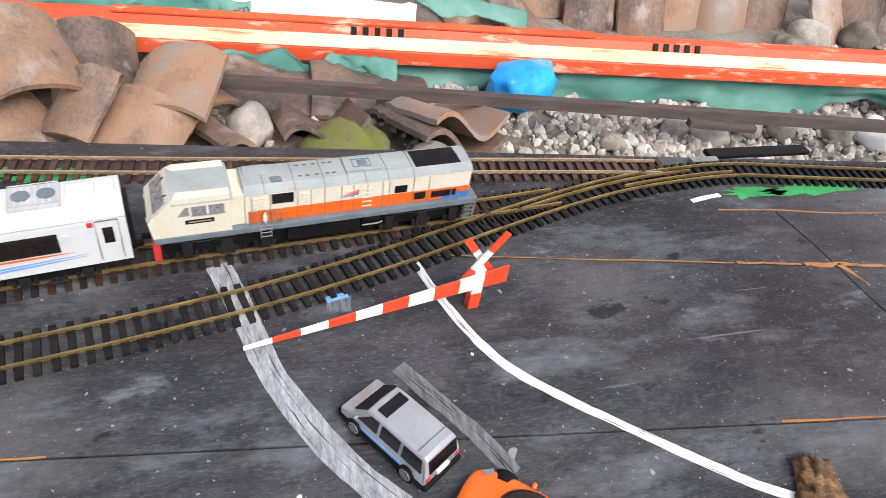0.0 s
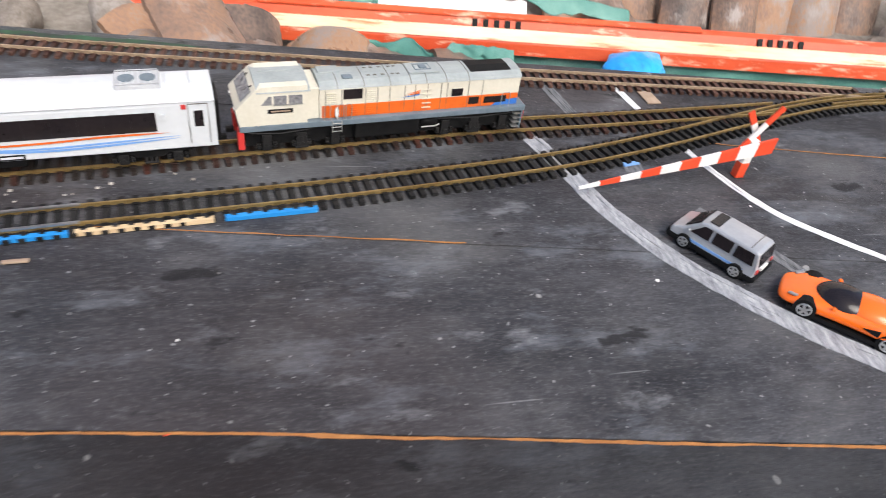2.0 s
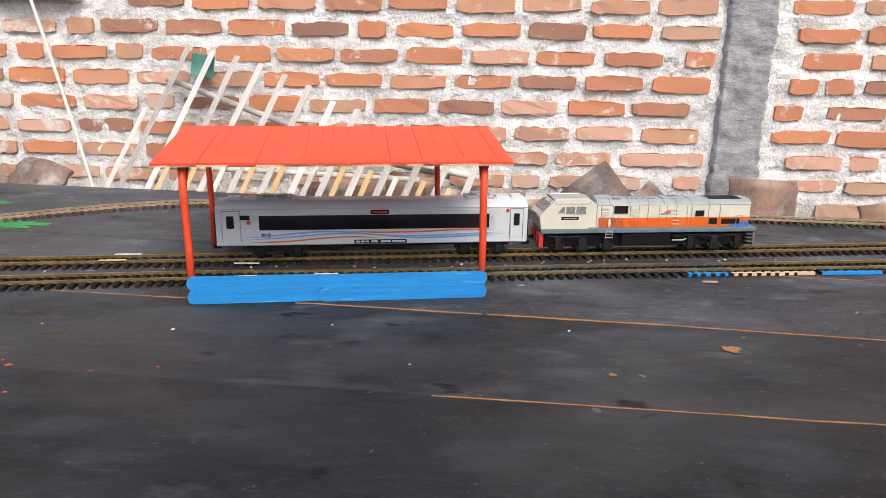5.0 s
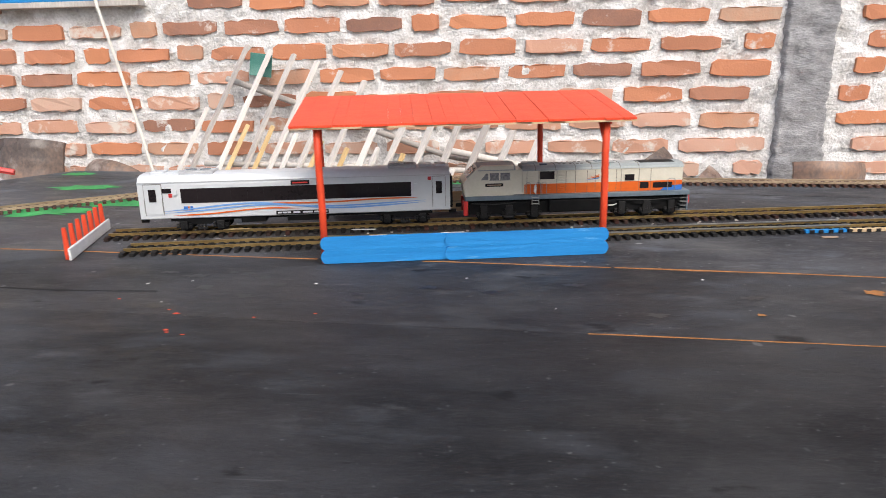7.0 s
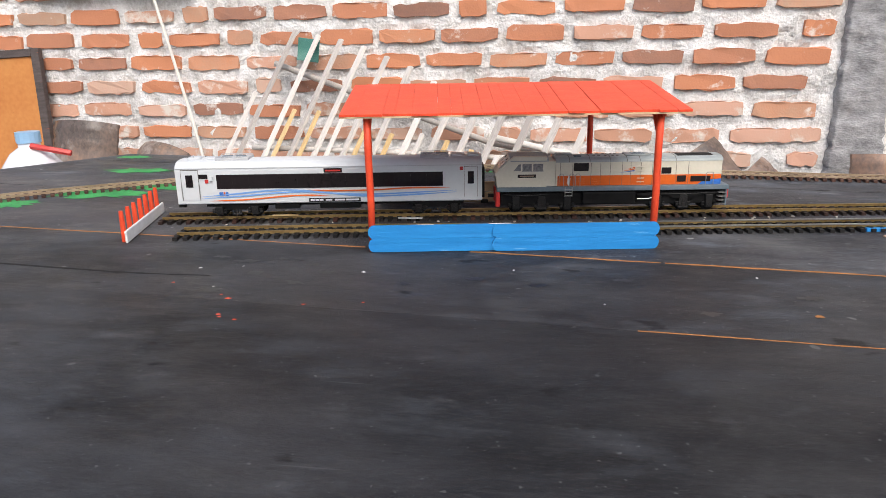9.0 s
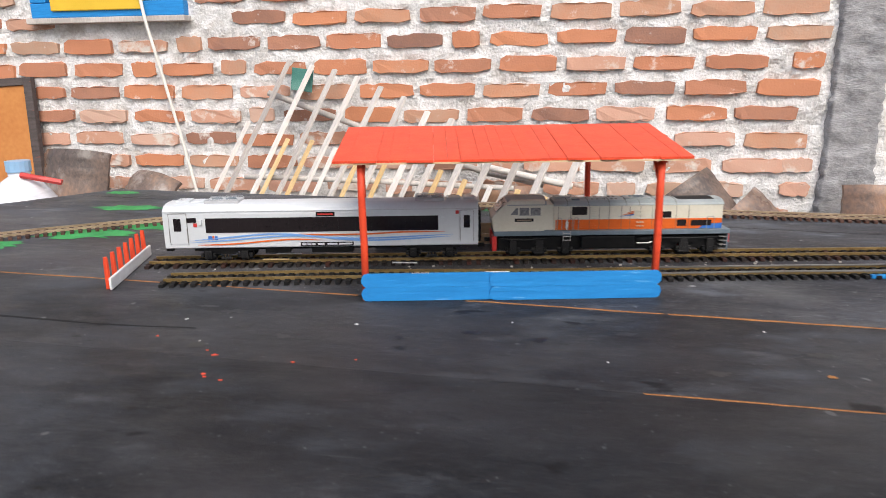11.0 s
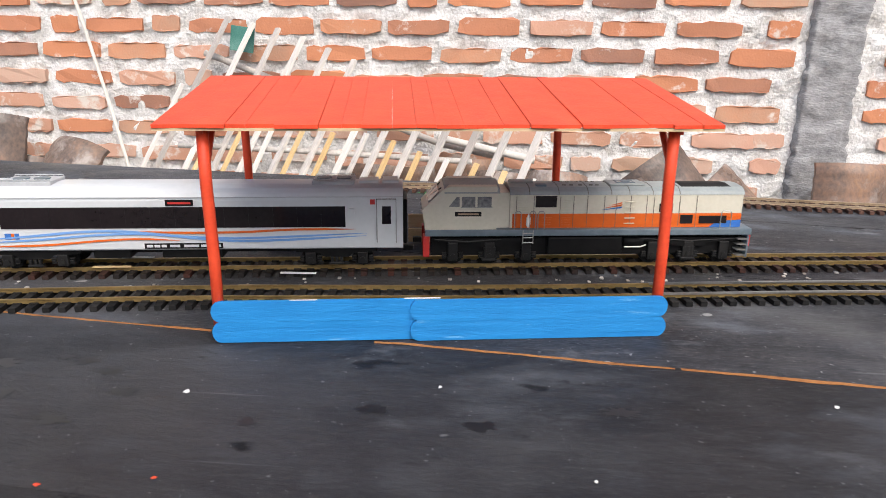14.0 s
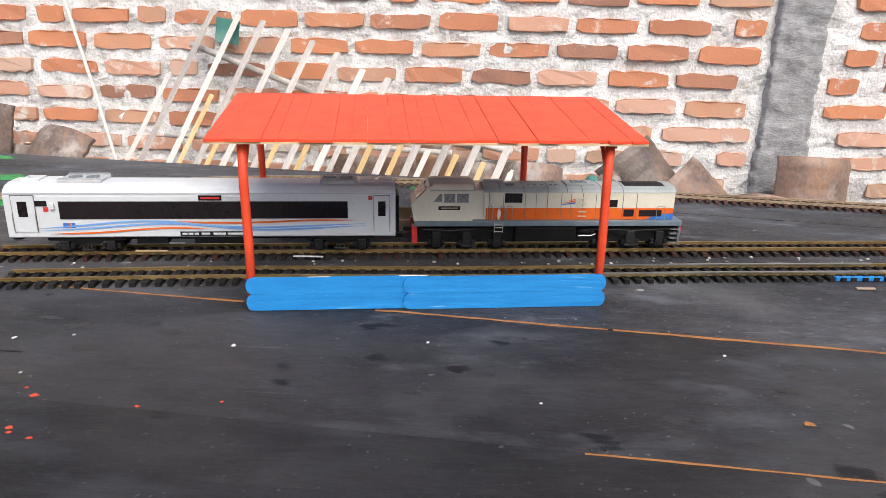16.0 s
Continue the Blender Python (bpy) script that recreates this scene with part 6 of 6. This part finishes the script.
def build_rubble():
    spots = [(0.885, 0.95, 0.072, "moss"), (1.04, 0.90, 0.055, "rock"), (0.72, 1.05, 0.05, "rock"), (0.62, 0.86, 0.04, "rock"), (0.16, 1.46, 0.075, "rock"), (0.29, 1.45, 0.05, "rock"), (0.4, 1.42, 0.04, "rock"), (-0.08, 1.5, 0.055, "rock"), (1.48, 1.0, 0.026, "rock"),
             (1.75, 1.02, 0.04, "rock"), (1.86, 1.04, 0.04, "rock"), (1.95, 1.02, 0.035, "rock"), (2.1, 1.0, 0.04, "rock"), (2.2, 0.98, 0.05, "white_cloth"), (1.66, 1.04, 0.03, "rock"), (0.75, 1.22, 0.04, "rock"), (0.66, 1.22, 0.05, "rock"),
             (1.9, 0.8, 0.03, "rock"), (1.7, 0.86, 0.03, "rock"), (2.05, 0.85, 0.035, "rock"), (2.4, 1.5, 0.07, "rock"), (2.6, 1.5, 0.06, "rock"), (2.3, 1.45, 0.05, "rock"), (1.2, 0.95, 0.03, "rock")]
    for i, (x, y, r, mat) in enumerate(spots):
        bm = lump(r, RNG, i + 1, (1.1, 0.9, 0.8), 3, 0.35, 1.4)
        tagged(part("stone", bm, mat, m=pose(x, y, ground_height(x, y) + r * 0.6, 0, 0, 37 * i), smooth=True),
               {"moss": "rounded stone with yellow-green moss", "rock": "grey-brown lump of rubble stone", "white_cloth": "whitish lump of plaster"}[mat], "stone", "rubble stones")
    rng = random.Random(12)
    verts, faces = [], []
    base = []
    for s in range(6):
        bm = lump(1.0, rng, s + 30, (1.1, 0.9, 0.75), 1, 0.4, 1.4)
        bm.verts.index_update()
        base.append(([v.co.copy() for v in bm.verts], [[v.index for v in f.verts] for f in bm.faces]))
        bm.free()
    for i in range(9000):
        x, y = rng.uniform(0.55, 2.9), rng.uniform(0.42, 1.5)
        if x < 1.0 and rng.random() < 0.6:
            x += 0.9
        r = rng.choice((0.004, 0.005, 0.007, 0.009, 0.013, 0.017)) * rng.uniform(0.7, 1.2)
        m = pose(x, y, ground_height(x, y) + r * 0.3, rng.uniform(0, 360), rng.uniform(0, 360), rng.uniform(0, 360)) @ Matrix.Diagonal((r, r, r, 1))
        vs, fs = base[i % 6]
        o = len(verts)
        verts += [m @ v for v in vs]
        faces += [[o + k for k in f] for f in fs]
    me = bpy.data.meshes.new("gravel")
    me.from_pydata(verts, [], faces)
    me.materials.append(M["stone"])
    tagged(new("gravel", me), "loose pale grey gravel and broken mortar on the ground", "gravel", kind="stuff")


build_rubble()


# ---- things on the wall ----
def build_laths():
    p = empty("lath_rack", "rack of weathered white wooden laths leaning against the brick wall", "wooden rack")
    lean = 23
    rng = random.Random(9)
    tops = [0.20, 0.18, 0.165, 0.14, 0.105, 0.07, 0.02, -0.005, -0.03, -0.05, -0.075, -0.1, -0.13]
    shorts = [-0.01, -0.07, -0.075, -0.10, -0.125, -0.15, -0.15, -0.17, -0.2, -0.22, -0.23, -0.25, -0.27]
    y_wall, y_foot, z_foot = WALL_Y - 0.055, 1.72, -0.515

    def lath(name, x_top, top, width, mat, dy, label=""):
        u = (top - z_foot) / (0.2 - z_foot)
        a = Vector((x_top - (top - z_foot) * math.tan(radians(lean + rng.uniform(-0.6, 0.6))), y_foot + dy, z_foot))
        b = Vector((x_top, y_foot + (y_wall - y_foot) * u + dy, top))
        d = b - a
        turn = Matrix.Translation(a) @ d.to_track_quat("Z", "X").to_matrix().to_4x4() @ pose(0, 0, 0, 0, 0, 90)
        part(name, box(-width / 2, width / 2, -0.005, 0.005, 0, d.length, 0.0015), mat, p, label, m=turn)
    for i, (top, low) in enumerate(zip(tops, shorts)):
        x_top = -0.80 + 0.086 * i
        lath("lath", x_top, top, 0.026, "lath", 0.0)
        x2 = x_top - (top - low) * math.tan(radians(lean)) + (0.043 if i else -0.04)
        lath("short_lath", x2, low, 0.018, "lath_yellow" if i % 3 else "lath", -0.012, "paler new lath")
    part("cross_rail", tube([(-0.93, 1.86, -0.2), (-0.5, 1.86, -0.21), (0.02, 1.86, -0.23)], 0.009, 8), "lath", p, smooth=True)
    part("cross_rail", tube([(-1.1, 1.77, -0.4), (-0.5, 1.77, -0.41), (0.0, 1.77, -0.42)], 0.009, 8), "lath", p, smooth=True)
    part("cross_rail", tube([(-0.89, WALL_Y - 0.055, 0.085), (-0.6, WALL_Y - 0.055, -0.02), (-0.1, WALL_Y - 0.05, -0.2), (0.12, WALL_Y - 0.05, -0.245)], 0.011, 8), "lath", p, smooth=True)
    part("cross_rail", tube([(-0.1, WALL_Y - 0.085, -0.175), (0.22, WALL_Y - 0.075, -0.245)], 0.012, 8), "lath", p, smooth=True)
    part("green_scrap", box(-0.04, 0.04, -0.003, 0.003, -0.04, 0.04, 0.001), "net", p, "scrap of green plastic", m=pose(-0.76, WALL_Y - 0.05, 0.13, 0, 8, 0))


build_laths()
tagged(part("cable", tube([(-1.40, WALL_Y - 0.06, 0.75), (-1.335, WALL_Y - 0.07, 0.34), (-1.30, WALL_Y - 0.06, 0.16), (-1.25, WALL_Y - 0.05, -0.1), (-1.2, WALL_Y - 0.06, -0.33), (-1.13, WALL_Y - 0.1, -0.52)], 0.006, 8), "cable", smooth=True), "thin white cable hanging down the brick wall", "cable")


def build_signboard():
    s = empty("signboard", "rusty orange board with a dark frame leaning on the wall", "board", pose(-1.96, WALL_Y - 0.1, -0.5, -6, -3, 0))
    part("panel", box(-0.35, 0.1, -0.004, 0.004, 0, 0.62), "rust_board", s)
    part("frame", box(0.1005, 0.135, -0.012, 0.012, 0, 0.65, 0.002), "bar", s)
    part("frame", box(-0.35, 0.1, -0.012, 0.012, 0.6205, 0.65, 0.002), "bar", s)


build_signboard()


def build_bottle():
    b = empty("water_bottle", "clear plastic water bottle with a pale blue cap", "bottle", pose(-1.60, 1.6, -0.52, 0, 0, 0))
    prof = [(0.10, 0.0), (0.115, 0.03), (0.112, 0.1), (0.115, 0.12), (0.112, 0.2), (0.115, 0.23), (0.1, 0.28), (0.062, 0.335), (0.034, 0.355), (0.034, 0.38)]
    bm = bmesh.new()
    rings = [[bm.verts.new((r * math.cos(2 * math.pi * k / 20), r * math.sin(2 * math.pi * k / 20), z)) for k in range(20)] for r, z in prof]
    for p, q in zip(rings, rings[1:]):
        for k in range(20):
            bm.faces.new((p[k], p[(k + 1) % 20], q[(k + 1) % 20], q[k]))
    bm.faces.new(rings[0][::-1])
    bm.faces.new(rings[-1])
    part("bottle_body", bm, "bottle", b, smooth=True)
    part("cap", tube([(0, 0, 0.37), (0, 0, 0.405)], 0.038, 16), "bottle_cap", b, "pale blue screw cap")
    part("red_strap", tube([(0.03, -0.03, 0.362), (0.09, -0.02, 0.35), (0.15, 0.0, 0.335)], 0.01, 6), "red", b)


build_bottle()


def build_plant():
    p = empty("weed", "small leafy green weed at the foot of the wall", "plant", pose(2.78, 1.75, -0.55))
    rng = random.Random(2)
    for i in range(26):
        bm = bmesh.new()
        a, l = rng.uniform(0, 360), rng.uniform(0.03, 0.06)
        vs = [bm.verts.new(v) for v in ((0, 0, 0), (l * 0.4, l * 0.22, 0.004), (l, 0, -0.004), (l * 0.4, -l * 0.22, 0.004))]
        bm.faces.new(vs)
        part("leaf", bm, "leaf", p, m=pose(rng.uniform(-0.07, 0.07), rng.uniform(-0.05, 0.05), rng.uniform(0.04, 0.22), rng.uniform(-40, 40), rng.uniform(-50, 30), a))
    for i in range(5):
        part("stem", tube([(0, 0, 0), (rng.uniform(-0.03, 0.03), rng.uniform(-0.03, 0.03), 0.1), (rng.uniform(-0.07, 0.07), rng.uniform(-0.05, 0.05), 0.22)], 0.003, 6), "leaf", p)


build_plant()
build_bricks(wall_north)


# ---- movement ----
LOCO_END = [(0.0, 0.8365), (0.5, 0.795), (1.0, 0.753), (1.5, 0.711), (2.0, 0.670), (2.5, 0.629), (3.0, 0.591), (3.5, 0.5535), (4.0, 0.518), (4.6, 0.472), (5.2, 0.425), (5.8, 0.378), (6.3, 0.339), (6.6, 0.315), (7.0, 0.2885), (7.4, 0.278), (7.8, 0.276), (16.0, 0.276)]


def on_track(x_mid, half):
    a, b = x_mid - half, x_mid + half
    ya, yb = track_b_y(a), track_b_y(b)
    return pose(x_mid, (ya + yb) / 2, RAIL_Z, 0, 0, math.degrees(math.atan2(yb - ya, b - a)))


def motions():
    walk(locomotive, [(t, on_track(e - 0.1045, 0.06)) for t, e in LOCO_END])
    walk(coach, [(t, on_track(e - 0.3308, 0.085)) for t, e in LOCO_END])


motions()
